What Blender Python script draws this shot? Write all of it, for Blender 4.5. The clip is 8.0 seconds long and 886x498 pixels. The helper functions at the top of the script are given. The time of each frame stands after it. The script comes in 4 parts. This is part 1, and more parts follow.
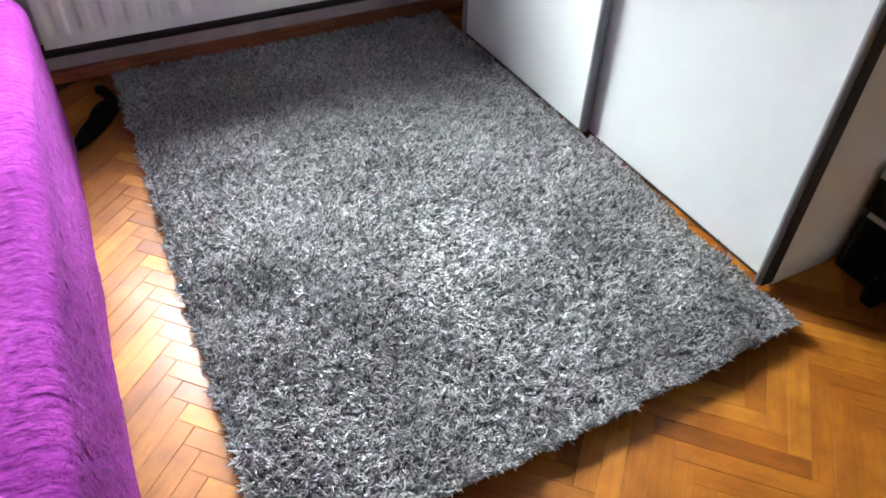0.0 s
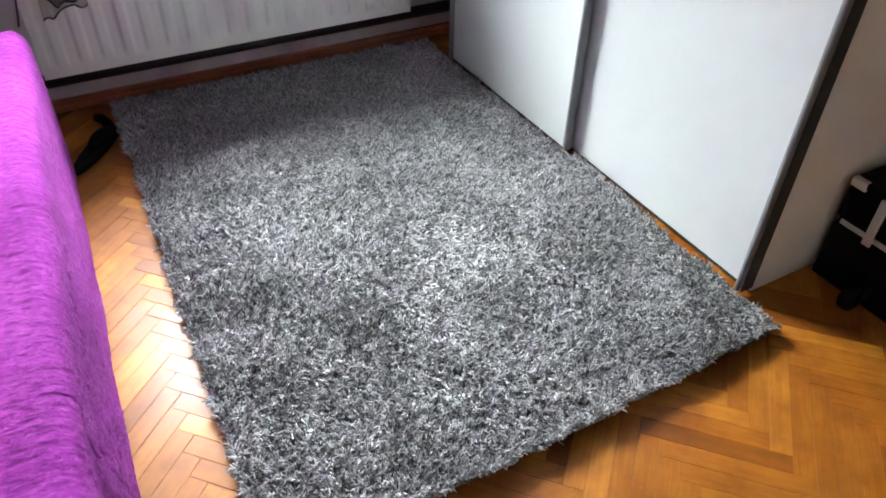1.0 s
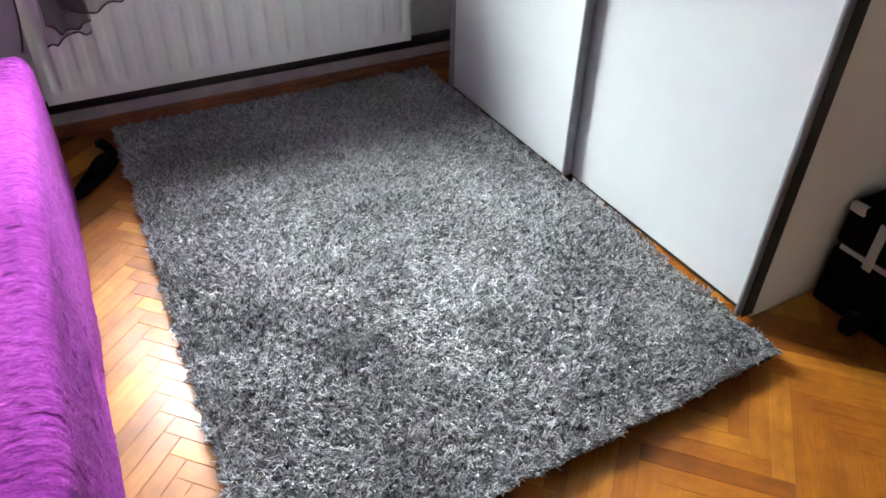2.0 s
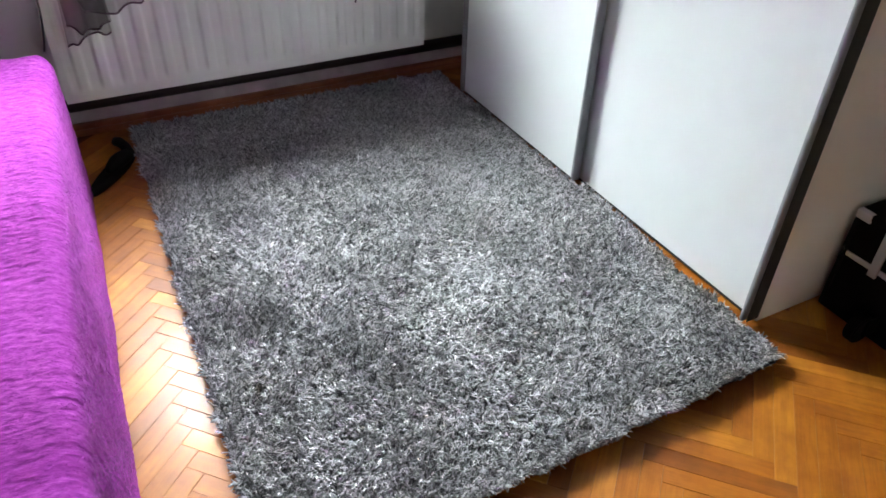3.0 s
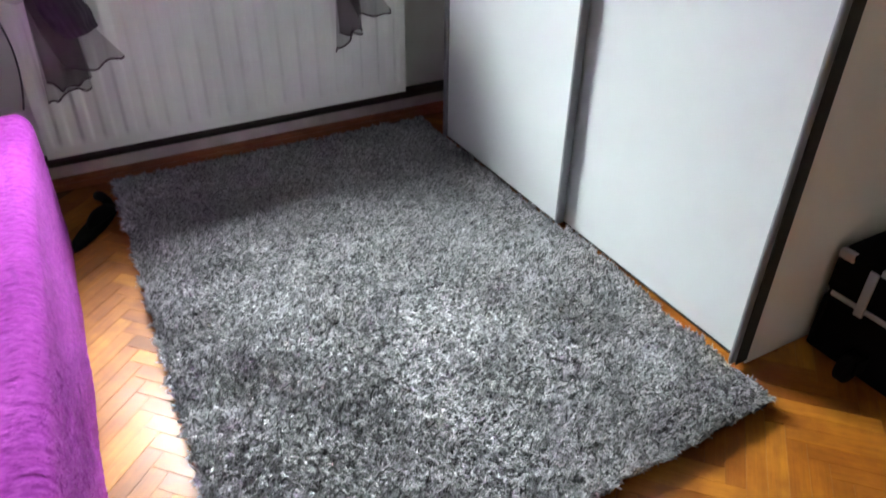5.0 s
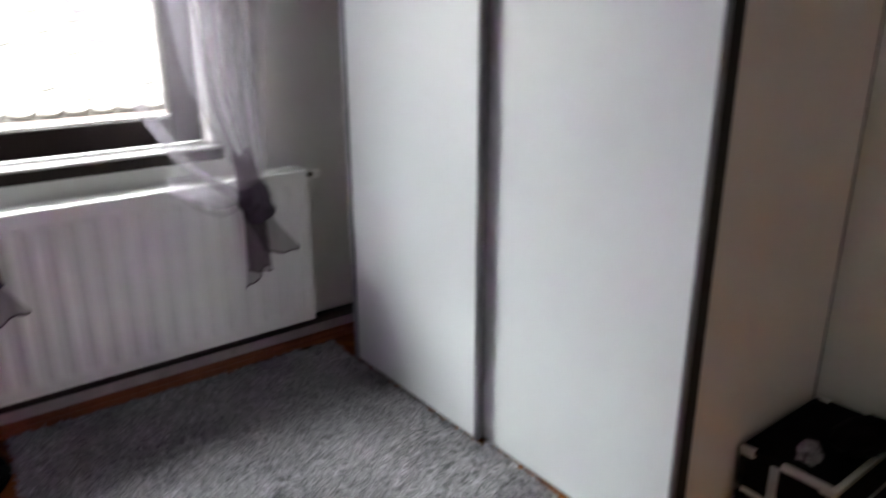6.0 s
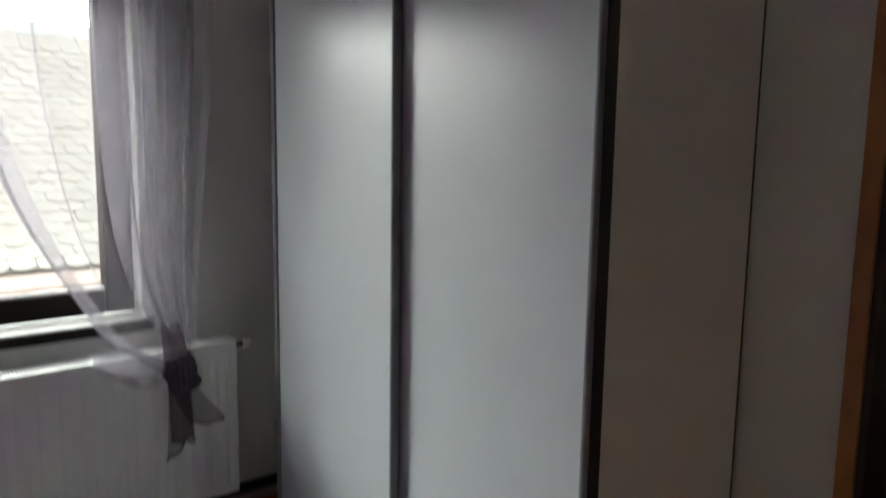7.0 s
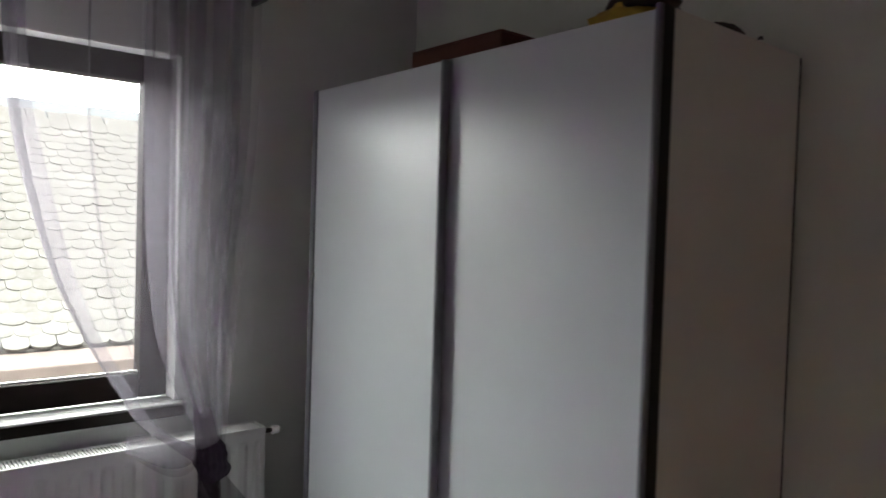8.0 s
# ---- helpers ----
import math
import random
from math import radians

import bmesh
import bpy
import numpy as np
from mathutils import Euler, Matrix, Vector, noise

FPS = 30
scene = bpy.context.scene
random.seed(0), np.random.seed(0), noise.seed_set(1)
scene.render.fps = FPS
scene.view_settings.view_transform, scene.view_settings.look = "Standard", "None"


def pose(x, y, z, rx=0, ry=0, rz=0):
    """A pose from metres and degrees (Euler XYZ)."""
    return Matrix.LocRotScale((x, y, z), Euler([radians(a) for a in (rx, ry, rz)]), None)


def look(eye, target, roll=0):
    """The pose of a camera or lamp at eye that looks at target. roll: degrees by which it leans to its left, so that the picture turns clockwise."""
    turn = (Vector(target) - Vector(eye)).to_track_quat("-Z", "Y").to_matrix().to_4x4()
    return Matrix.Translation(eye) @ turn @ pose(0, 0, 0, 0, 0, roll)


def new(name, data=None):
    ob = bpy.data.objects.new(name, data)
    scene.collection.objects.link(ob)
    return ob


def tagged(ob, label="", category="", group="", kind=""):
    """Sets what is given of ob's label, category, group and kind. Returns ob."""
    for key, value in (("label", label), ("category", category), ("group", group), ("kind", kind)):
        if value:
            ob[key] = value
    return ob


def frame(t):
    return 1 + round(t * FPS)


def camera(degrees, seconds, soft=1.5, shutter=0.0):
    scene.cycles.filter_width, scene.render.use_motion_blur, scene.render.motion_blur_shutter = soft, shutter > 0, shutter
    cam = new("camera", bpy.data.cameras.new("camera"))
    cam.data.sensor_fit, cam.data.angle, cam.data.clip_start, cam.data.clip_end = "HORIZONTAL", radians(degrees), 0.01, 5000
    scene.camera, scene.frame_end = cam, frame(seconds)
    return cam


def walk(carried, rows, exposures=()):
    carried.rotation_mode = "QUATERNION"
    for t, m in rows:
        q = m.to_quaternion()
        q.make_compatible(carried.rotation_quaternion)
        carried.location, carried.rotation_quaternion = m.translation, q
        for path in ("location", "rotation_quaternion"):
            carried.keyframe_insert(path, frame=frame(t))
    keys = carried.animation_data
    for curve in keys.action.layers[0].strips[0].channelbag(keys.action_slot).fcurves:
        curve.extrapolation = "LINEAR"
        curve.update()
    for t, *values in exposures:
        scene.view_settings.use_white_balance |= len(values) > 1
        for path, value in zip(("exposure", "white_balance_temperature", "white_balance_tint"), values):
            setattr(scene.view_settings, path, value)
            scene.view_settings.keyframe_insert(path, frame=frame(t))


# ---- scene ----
cam = camera(63.1, 8.0, soft=1.6, shutter=0.6)
PATH = [
    (0, (-1.26, -0.694, 1.196), (-0.543, 0.597, -0.152), 2.2),
    (0.5, (-1.293, -0.737, 1.208), (-0.517, 0.571, -0.092), 3.9),
    (1, (-1.286, -0.76, 1.203), (-0.528, 0.573, -0.082), 1.5),
    (1.5, (-1.277, -0.76, 1.21), (-0.499, 0.604, -0.029), 1.2),
    (2, (-1.277, -0.771, 1.188), (-0.503, 0.613, -0.031), 1.4),
    (3.3, (-1.311, -0.798, 1.199), (-0.555, 0.607, -0.007), 1.8),
    (3.5, (-1.324, -0.771, 1.219), (-0.55, 0.582, -0.035), 2.0),
    (4, (-1.315, -0.784, 1.202), (-0.543, 0.59, -0.029), 1.7),
    (5.3, (-1.261, -0.775, 1.227), (-0.416, 0.692, 0.162), 0.6),
    (5.5, (-1.328, -0.779, 1.269), (-0.355, 0.672, 0.295), 2.0),
    (5.8, (-1.333, -0.797, 1.267), (-0.259, 0.73, 0.549), 1.3),
    (6, (-1.307, -0.787, 1.327), (-0.154, 0.715, 0.684), -0.2),
    (6.2, (-1.254, -0.783, 1.37), (-0.062, 0.647, 0.719), 0.4),
    (6.5, (-1.248, -0.828, 1.375), (0.033, 0.621, 0.865), 0.1),
    (7, (-1.229, -0.934, 1.46), (0.047, 0.583, 1.196), 0.9),
    (7.3, (-1.201, -0.974, 1.536), (-0.021, 0.636, 1.412), -1.7),
    (7.5, (-1.213, -0.99, 1.534), (-0.077, 0.656, 1.491), -0.7),
    (7.6, (-1.239, -0.981, 1.545), (-0.042, 0.619, 1.477), -0.3),
    (8, (-1.347, -0.883, 1.517), (-0.063, 0.649, 1.456), 1.8),
]
EXPOSURES = [(0, 3.42, 6500, 4), (2.2, 3.36, 6450, 3), (3.5, 3.36, 6450, 3), (4.2, 3.16, 6430, 3), (5.5, 3.22, 6500, 3),
             (6.0, 2.75, 6650, 8), (6.2, 2.45, 6650, 7), (6.5, 2.08, 6750, 5), (7.0, 1.88, 6700, 1), (8.0, 1.85, 6650, 4)]
walk(cam, [(t, look(eye, target, roll)) for t, eye, target, roll in PATH], EXPOSURES)

# ---- world, sun ----
world = bpy.data.worlds.new("World")
scene.world = world
world.use_nodes = True
wn = world.node_tree.nodes
sky = wn.new("ShaderNodeTexSky")
sky.sky_type = "NISHITA"
sky.sun_disc = False
sky.sun_elevation = radians(60)
sky.sun_rotation = radians(215)
sky.dust_density = 7.0
sky.ozone_density = 1.0
wn["Background"].inputs["Strength"].default_value = 0.15
haze = wn.new("ShaderNodeHueSaturation")
haze.inputs["Saturation"].default_value = 0.35
world.node_tree.links.new(sky.outputs["Color"], haze.inputs["Color"])
world.node_tree.links.new(haze.outputs["Color"], wn["Background"].inputs["Color"])
sun = new("sun", bpy.data.lights.new("sun", "SUN"))
sun.data.energy = 1.2
sun.data.angle = radians(12)
sun.data.color = (1.0, 0.97, 0.94)
sun.matrix_world = look((-6, -9, 18), (0, 0, 0))


# light of the open sky above the neighbouring roof, just outside the window
skylight = new("sky_light", bpy.data.lights.new("sky_light", "AREA"))
skylight.data.shape = "RECTANGLE"
skylight.data.size, skylight.data.size_y = 3.6, 1.45
skylight.data.energy = 110
skylight.data.color = (0.97, 0.985, 1.0)
skylight.matrix_world = look((-0.9, 3.25, 2.78), (-0.9, -0.3, 0.9))

# ---- materials ----
class Mat:
    """A small wrapper for node materials."""

    def __init__(self, name, color=(0.8, 0.8, 0.8), rough=0.5, metal=0.0, **more):
        self.m = bpy.data.materials.new(name)
        self.m.use_nodes = True
        self.n, self.l = self.m.node_tree.nodes, self.m.node_tree.links
        self.b = self.n["Principled BSDF"]
        self.b.inputs["Base Color"].default_value = (*color, 1)
        self.b.inputs["Roughness"].default_value = rough
        self.b.inputs["Metallic"].default_value = metal
        for k, v in more.items():
            self.b.inputs[k.replace("_", " ")].default_value = v

    def node(self, kind, **values):
        nd = self.n.new(kind)
        for k, v in values.items():
            nd.inputs[k.replace("_", " ")].default_value = v
        return nd

    def coords(self, scale=(1, 1, 1), source="Object", shift=None):
        tc = self.n.new("ShaderNodeTexCoord")
        mp = self.n.new("ShaderNodeMapping")
        mp.inputs["Scale"].default_value = scale
        self.l.new(tc.outputs[source], mp.inputs["Vector"])
        if shift is not None:
            self.l.new(shift, mp.inputs["Location"])
        return mp.outputs["Vector"]

    def noise(self, vec, scale, detail=4.0, rough=0.55, out="Fac"):
        nz = self.node("ShaderNodeTexNoise", Scale=scale, Detail=detail, Roughness=rough)
        self.l.new(vec, nz.inputs["Vector"])
        return nz.outputs[out]

    def ramp(self, fac, stops):
        r = self.n.new("ShaderNodeValToRGB")
        el = r.color_ramp.elements
        while len(el) < len(stops):
            el.new(0.5)
        for e, (p, c) in zip(el, stops):
            e.position, e.color = p, (*c, 1) if len(c) == 3 else c
        self.l.new(fac, r.inputs["Fac"])
        return r.outputs["Color"]

    def mix(self, fac, a, b, mode="MIX"):
        mx = self.n.new("ShaderNodeMix")
        mx.data_type, mx.blend_type = "RGBA", mode
        for sock, val in ((mx.inputs[0], fac), (mx.inputs[6], a), (mx.inputs[7], b)):
            if isinstance(val, (int, float)):
                sock.default_value = val
            elif isinstance(val, tuple):
                sock.default_value = (*val, 1)
            else:
                self.l.new(val, sock)
        return mx.outputs[2]

    def math(self, op, a, b=0.0):
        mm = self.n.new("ShaderNodeMath")
        mm.operation = op
        for sock, val in ((mm.inputs[0], a), (mm.inputs[1], b)):
            if isinstance(val, (int, float)):
                sock.default_value = val
            else:
                self.l.new(val, sock)
        return mm.outputs[0]

    def color(self, out):
        self.l.new(out, self.b.inputs["Base Color"])
        return self

    def rough(self, fac, lo, hi):
        mr = self.node("ShaderNodeMapRange")
        mr.inputs[3].default_value, mr.inputs[4].default_value = lo, hi
        self.l.new(fac, mr.inputs[0])
        self.l.new(mr.outputs[0], self.b.inputs["Roughness"])
        return self

    def bump(self, height, strength=0.2, distance=0.002):
        bp = self.node("ShaderNodeBump", Strength=strength, Distance=distance)
        self.l.new(height, bp.inputs["Height"])
        if self.b.inputs["Normal"].links:
            self.l.new(self.b.inputs["Normal"].links[0].from_socket, bp.inputs["Normal"])
        self.l.new(bp.outputs["Normal"], self.b.inputs["Normal"])
        return self


def plain(name, color, rough=0.5, metal=0.0, spread=0.12, scale=6.0, bump=0.05, grain=180.0, **more):
    """A surface with soft large stains, fine grain and uneven gloss."""
    q = Mat(name, color, rough, metal, **more)
    v = q.coords()
    big = q.noise(v, scale, 5)
    fine = q.noise(v, grain, 3)
    lo = tuple(c * (1 - spread) for c in color)
    hi = tuple(min(1, c * (1 + spread * 0.6)) for c in color)
    q.color(q.ramp(big, [(0.3, lo), (0.7, hi)]))
    q.rough(big, max(0.02, rough - 0.06), min(1, rough + 0.08))
    if bump:
        q.bump(fine, bump, 0.001)
    return q.m


def wood_piece_material(name, dark, mid, light, rough):
    """Varnished wood whose grain runs along the vertex attribute 'local'."""
    q = Mat(name, mid, rough)
    at = q.n.new("ShaderNodeAttribute")
    at.attribute_name = "local"
    info, geo = q.n.new("ShaderNodeObjectInfo"), q.n.new("ShaderNodeNewGeometry")
    rnd = q.math("FRACT", q.math("ADD", info.outputs["Random"], geo.outputs["Random Per Island"]))
    far = q.math("MULTIPLY", rnd, 37.0)
    cx = q.n.new("ShaderNodeCombineXYZ")
    for i in range(3):
        q.l.new(far, cx.inputs[i])
    mp = q.n.new("ShaderNodeMapping")
    q.l.new(at.outputs["Vector"], mp.inputs["Vector"])
    q.l.new(cx.outputs[0], mp.inputs["Location"])
    mp.inputs["Scale"].default_value = (3.0, 42.0, 12.0)
    grain = q.noise(mp.outputs["Vector"], 2.2, 6, 0.62)
    mp2 = q.n.new("ShaderNodeMapping")
    q.l.new(at.outputs["Vector"], mp2.inputs["Vector"])
    q.l.new(cx.outputs[0], mp2.inputs["Location"])
    mp2.inputs["Scale"].default_value = (9.0, 260.0, 60.0)
    pores = q.noise(mp2.outputs["Vector"], 2.0, 3, 0.5)
    base = q.ramp(rnd, [(0.0, dark), (0.22, mid), (0.75, mid), (1.0, light)])
    g = q.ramp(grain, [(0.28, (0.80, 0.74, 0.66)), (0.72, (1.12, 1.13, 1.13))])
    col = q.mix(1.0, base, g, "MULTIPLY")
    pr = q.ramp(pores, [(0.35, (0.7, 0.64, 0.6)), (0.5, (1, 1, 1))])
    # dull scuffs and old varnish blotches across the boards
    geo2 = q.n.new("ShaderNodeNewGeometry")
    blot = q.ramp(q.noise(geo2.outputs["Position"], 8.0, 6, 0.62), [(0.36, (0.62, 0.52, 0.40)), (0.62, (1.14, 1.15, 1.15))])
    q.color(q.mix(0.75, q.mix(0.3, col, pr, "MULTIPLY"), blot, "MULTIPLY"))
    q.rough(grain, rough - 0.05, rough + 0.1)
    q.bump(grain, 0.12, 0.0006)
    q.b.inputs["Coat Weight"].default_value = 0.19
    q.b.inputs["Specular IOR Level"].default_value = 0.35
    q.b.inputs["Coat Roughness"].default_value = 0.11
    return q.m


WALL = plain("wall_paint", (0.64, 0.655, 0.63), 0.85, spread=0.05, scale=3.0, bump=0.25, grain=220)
# east wall: same room paint, lightened in colour for the light it catches
WALLEAST = plain("wall_paint_lifted", (0.76, 0.79, 0.715), 0.85, spread=0.05, scale=3.0, bump=0.25, grain=220)
CEIL = plain("ceiling_paint", (0.84, 0.84, 0.83), 0.9, spread=0.04, scale=2.0, bump=0.2)
OUTWALL = plain("outer_render", (0.5, 0.46, 0.4), 0.9, spread=0.15)
OAK = wood_piece_material("oak_parquet", (0.21, 0.060, 0.005), (0.33, 0.110, 0.008), (0.50, 0.20, 0.022), 0.48)
SUBFLOOR = plain("joint_dirt", (0.12, 0.05, 0.012), 0.9)
SKIRT = plain("brown_varnish", (0.34, 0.105, 0.032), 0.38, spread=0.35, scale=9, bump=0.1)
DOORWOOD = plain("orange_wood", (0.42, 0.18, 0.05), 0.4, spread=0.3, scale=5, bump=0.1)
PIPE = plain("brown_pipe_paint", (0.022, 0.010, 0.009), 0.45, spread=0.3)
# one white board: doors darker, sides paler and warmer, light put into the colour
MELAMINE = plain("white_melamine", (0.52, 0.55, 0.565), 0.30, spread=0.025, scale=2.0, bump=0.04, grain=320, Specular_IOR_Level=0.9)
SIDEPANEL = plain("white_melamine_lifted", (0.81, 0.775, 0.72), 0.42, spread=0.03, scale=2.0, bump=0.04, grain=320)
ALU = plain("grey_aluminium", (0.22, 0.227, 0.245), 0.45, 0.15, spread=0.1, bump=0.03)
# near-black for gaps and recesses, their shade put into the colour
DARKGAP = plain("dark_recess_shade", (0.03, 0.03, 0.03), 0.8)
RADWHITE = plain("radiator_enamel", (0.72, 0.735, 0.71), 0.42, spread=0.04, scale=3.0, bump=0.03)
FRAMEWOOD = plain("dark_window_wood", (0.012, 0.008, 0.007), 0.65, spread=0.3, bump=0.1, Specular_IOR_Level=0.08)
SILL = plain("sill_varnish", (0.012, 0.008, 0.007), 0.4, spread=0.25, bump=0.02, Specular_IOR_Level=0.15)
REVEAL = plain("reveal_paint", (0.78, 0.78, 0.77), 0.7, spread=0.05, bump=0.15)
BLACKFAB = plain("case_black", (0.004, 0.004, 0.0045), 0.6, spread=0.3, bump=0.15, Specular_IOR_Level=0.06)
CASEALU = plain("case_aluminium", (0.62, 0.61, 0.6), 0.34, 0.75, spread=0.12)
RUBBER = plain("black_rubber", (0.005, 0.005, 0.005), 0.8, Specular_IOR_Level=0.08)
CARD = plain("brown_card", (0.14, 0.045, 0.028), 0.75, spread=0.2)
YELLOW = plain("yellow_cloth", (0.55, 0.36, 0.05), 0.85, spread=0.35, scale=14)
# dark brown cloth; also colours hall and jambs in place of shade
DARKCLOTHSHADE = plain("dark_cloth_and_shade", (0.05, 0.032, 0.026), 0.85, spread=0.3)
ROD = plain("rod_black", (0.015, 0.013, 0.012), 0.4)
GROUND = plain("yard_ground", (0.2, 0.18, 0.14), 0.95, spread=0.3, scale=0.8)
FLASH = plain("clay_ledge", (0.19, 0.155, 0.14), 0.8, spread=0.25, scale=3)
CABLE = plain("black_cable", (0.015, 0.015, 0.016), 0.5)


def tile_material():
    q = Mat("clay_tile", (0.5, 0.45, 0.38), 0.85)
    info, geo = q.n.new("ShaderNodeObjectInfo"), q.n.new("ShaderNodeNewGeometry")
    rnd = q.math("FRACT", q.math("ADD", info.outputs["Random"], geo.outputs["Random Per Island"]))
    base = q.ramp(rnd, [(0.0, (0.144, 0.143, 0.139)), (0.5, (0.156, 0.155, 0.151)), (1.0, (0.170, 0.169, 0.165))])
    v = q.coords((1, 1, 1), "Object")
    moss = q.ramp(q.noise(v, 14, 6), [(0.35, (0.78, 0.78, 0.70)), (0.6, (1, 1, 1))])
    q.color(q.mix(0.8, base, moss, "MULTIPLY"))
    q.bump(q.noise(v, 60, 4), 0.3, 0.003)
    return q.m


TILE = tile_material()


def rug_material():
    q = Mat("shag_yarn", (0.3, 0.3, 0.3), 0.62)
    geo = q.n.new("ShaderNodeNewGeometry")
    rnd = geo.outputs["Random Per Island"]
    base = q.ramp(rnd, [(0.0, (0.075, 0.075, 0.079)), (0.28, (0.20, 0.20, 0.211)), (0.58, (0.43, 0.43, 0.45)),
                        (0.82, (0.65, 0.65, 0.675)), (1.0, (0.82, 0.82, 0.84))])
    v = q.coords((1, 1, 1), "Object")
    big = q.ramp(q.noise(v, 4.6, 4), [(0.3, (0.62, 0.62, 0.63)), (0.7, (1.14, 1.145, 1.16))])
    q.color(q.mix(1.0, base, big, "MULTIPLY"))
    q.b.inputs["Sheen Weight"].default_value = 0.25
    q.b.inputs["Sheen Roughness"].default_value = 0.4
    return q.m


YARN = rug_material()
RUGBACK = plain("rug_backing", (0.07, 0.07, 0.072), 0.95)


def plush_material():
    q = Mat("magenta_plush", (0.4, 0.03, 0.42), 0.8)
    v = q.coords((1, 1, 1), "Object")
    streak = q.noise(q.coords((42, 95, 46)), 1.6, 5)
    big = q.noise(v, 5, 4)
    fac = q.math("ADD", q.math("MULTIPLY", streak, 0.6), q.math("MULTIPLY", big, 0.4))
    q.color(q.ramp(fac, [(0.34, (0.19, 0.018, 0.21)), (0.50, (0.28, 0.032, 0.305)), (0.66, (0.39, 0.072, 0.42))]))
    q.bump(q.noise(v, 260, 3), 0.2, 0.002)
    q.bump(streak, 0.5, 0.006)
    q.b.inputs["Specular IOR Level"].default_value = 0.05
    q.b.inputs["Sheen Weight"].default_value = 0.10
    q.b.inputs["Sheen Roughness"].default_value = 0.45
    q.b.inputs["Sheen Tint"].default_value = (0.95, 0.6, 0.95, 1)
    return q.m


PLUSH = plush_material()


def voile_material(name, color, clear, weave):
    """Sheer cloth: part of the light passes straight, part is scattered on both sides."""
    q = Mat(name, color, 0.7)
    out = q.n["Material Output"]
    tr = q.n.new("ShaderNodeBsdfTransparent")
    tl = q.n.new("ShaderNodeBsdfTranslucent")
    df = q.n.new("ShaderNodeBsdfDiffuse")
    for nd in (tl, df):
        nd.inputs["Color"].default_value = (*color, 1)
    half = q.n.new("ShaderNodeMixShader")
    half.inputs[0].default_value = 0.78
    q.l.new(tl.outputs[0], half.inputs[1])
    q.l.new(df.outputs[0], half.inputs[2])
    both = q.n.new("ShaderNodeMixShader")
    nz = q.noise(q.coords((1, 1, 1)), weave, 3)
    mr = q.node("ShaderNodeMapRange")
    mr.inputs[3].default_value, mr.inputs[4].default_value = 1 - clear - 0.08, 1 - clear + 0.08
    q.l.new(nz, mr.inputs[0])
    q.l.new(mr.outputs[0], both.inputs[0])
    q.l.new(tr.outputs[0], both.inputs[1])
    q.l.new(half.outputs[0], both.inputs[2])
    q.l.new(both.outputs[0], out.inputs["Surface"])
    return q.m


VOILE = voile_material("lilac_voile", (0.40, 0.375, 0.425), 0.77, 700)
# neck and tail: same voile, denser, fold shade put into a darker colour
VOILEBUNCH = voile_material("bunched_voile_shaded", (0.20, 0.155, 0.20), 0.40, 700)
VOILETAIL = voile_material("mauve_voile_shaded", (0.17, 0.12, 0.155), 0.54, 700)
HEM = voile_material("voile_hem", (0.40, 0.375, 0.425), 0.56, 700)
HEMTHREAD = plain("hem_thread", (0.075, 0.05, 0.065), 0.7, spread=0.2)
TIE = plain("dark_violet_ribbon", (0.030, 0.016, 0.036), 0.6, spread=0.4, scale=30)


def glass_material():
    q = Mat("window_glass", (1, 1, 1), 0.0)
    q.b.inputs["Transmission Weight"].default_value = 1.0
    q.b.inputs["IOR"].default_value = 1.02
    return q.m


GLASS = glass_material()


# ---- mesh helpers ----
def link(name, bm, mat, parent=None, label="", smooth=False):
    me = bpy.data.meshes.new(name)
    bm.to_mesh(me)
    bm.free()
    me.materials.append(mat)
    if smooth:
        me.polygons.foreach_set("use_smooth", [True] * len(me.polygons))
    ob = new(name, me)
    if parent is not None:
        ob.parent = parent
    if label:
        ob["label"] = label
    return ob


part = link


def empty(name, at=(0, 0, 0)):
    ob = new(name)
    ob.location = at
    return ob


def box(x0, x1, y0, y1, z0, z1, bevel=0.0, seg=2, bm=None):
    own = bmesh.new()
    bmesh.ops.create_cube(own, size=1.0, matrix=Matrix.Translation(((x0 + x1) / 2, (y0 + y1) / 2, (z0 + z1) / 2))
                          @ Matrix.Diagonal((x1 - x0, y1 - y0, z1 - z0, 1)))
    if bevel:
        bmesh.ops.bevel(own, geom=own.edges[:], offset=bevel, segments=seg, profile=0.5, affect="EDGES")
    if bm is None:
        return own
    me = bpy.data.meshes.new("tmp")
    own.to_mesh(me)
    own.free()
    bm.from_mesh(me)
    bpy.data.meshes.remove(me)
    return bm


def rod(p, q, r, seg=16, bm=None, r2=None):
    bm = bm or bmesh.new()
    p, q = Vector(p), Vector(q)
    d = q - p
    m = Matrix.Translation((p + q) / 2) @ d.to_track_quat("Z", "Y").to_matrix().to_4x4()
    bmesh.ops.create_cone(bm, cap_ends=True, segments=seg, radius1=r, radius2=r if r2 is None else r2, depth=d.length, matrix=m)
    return bm


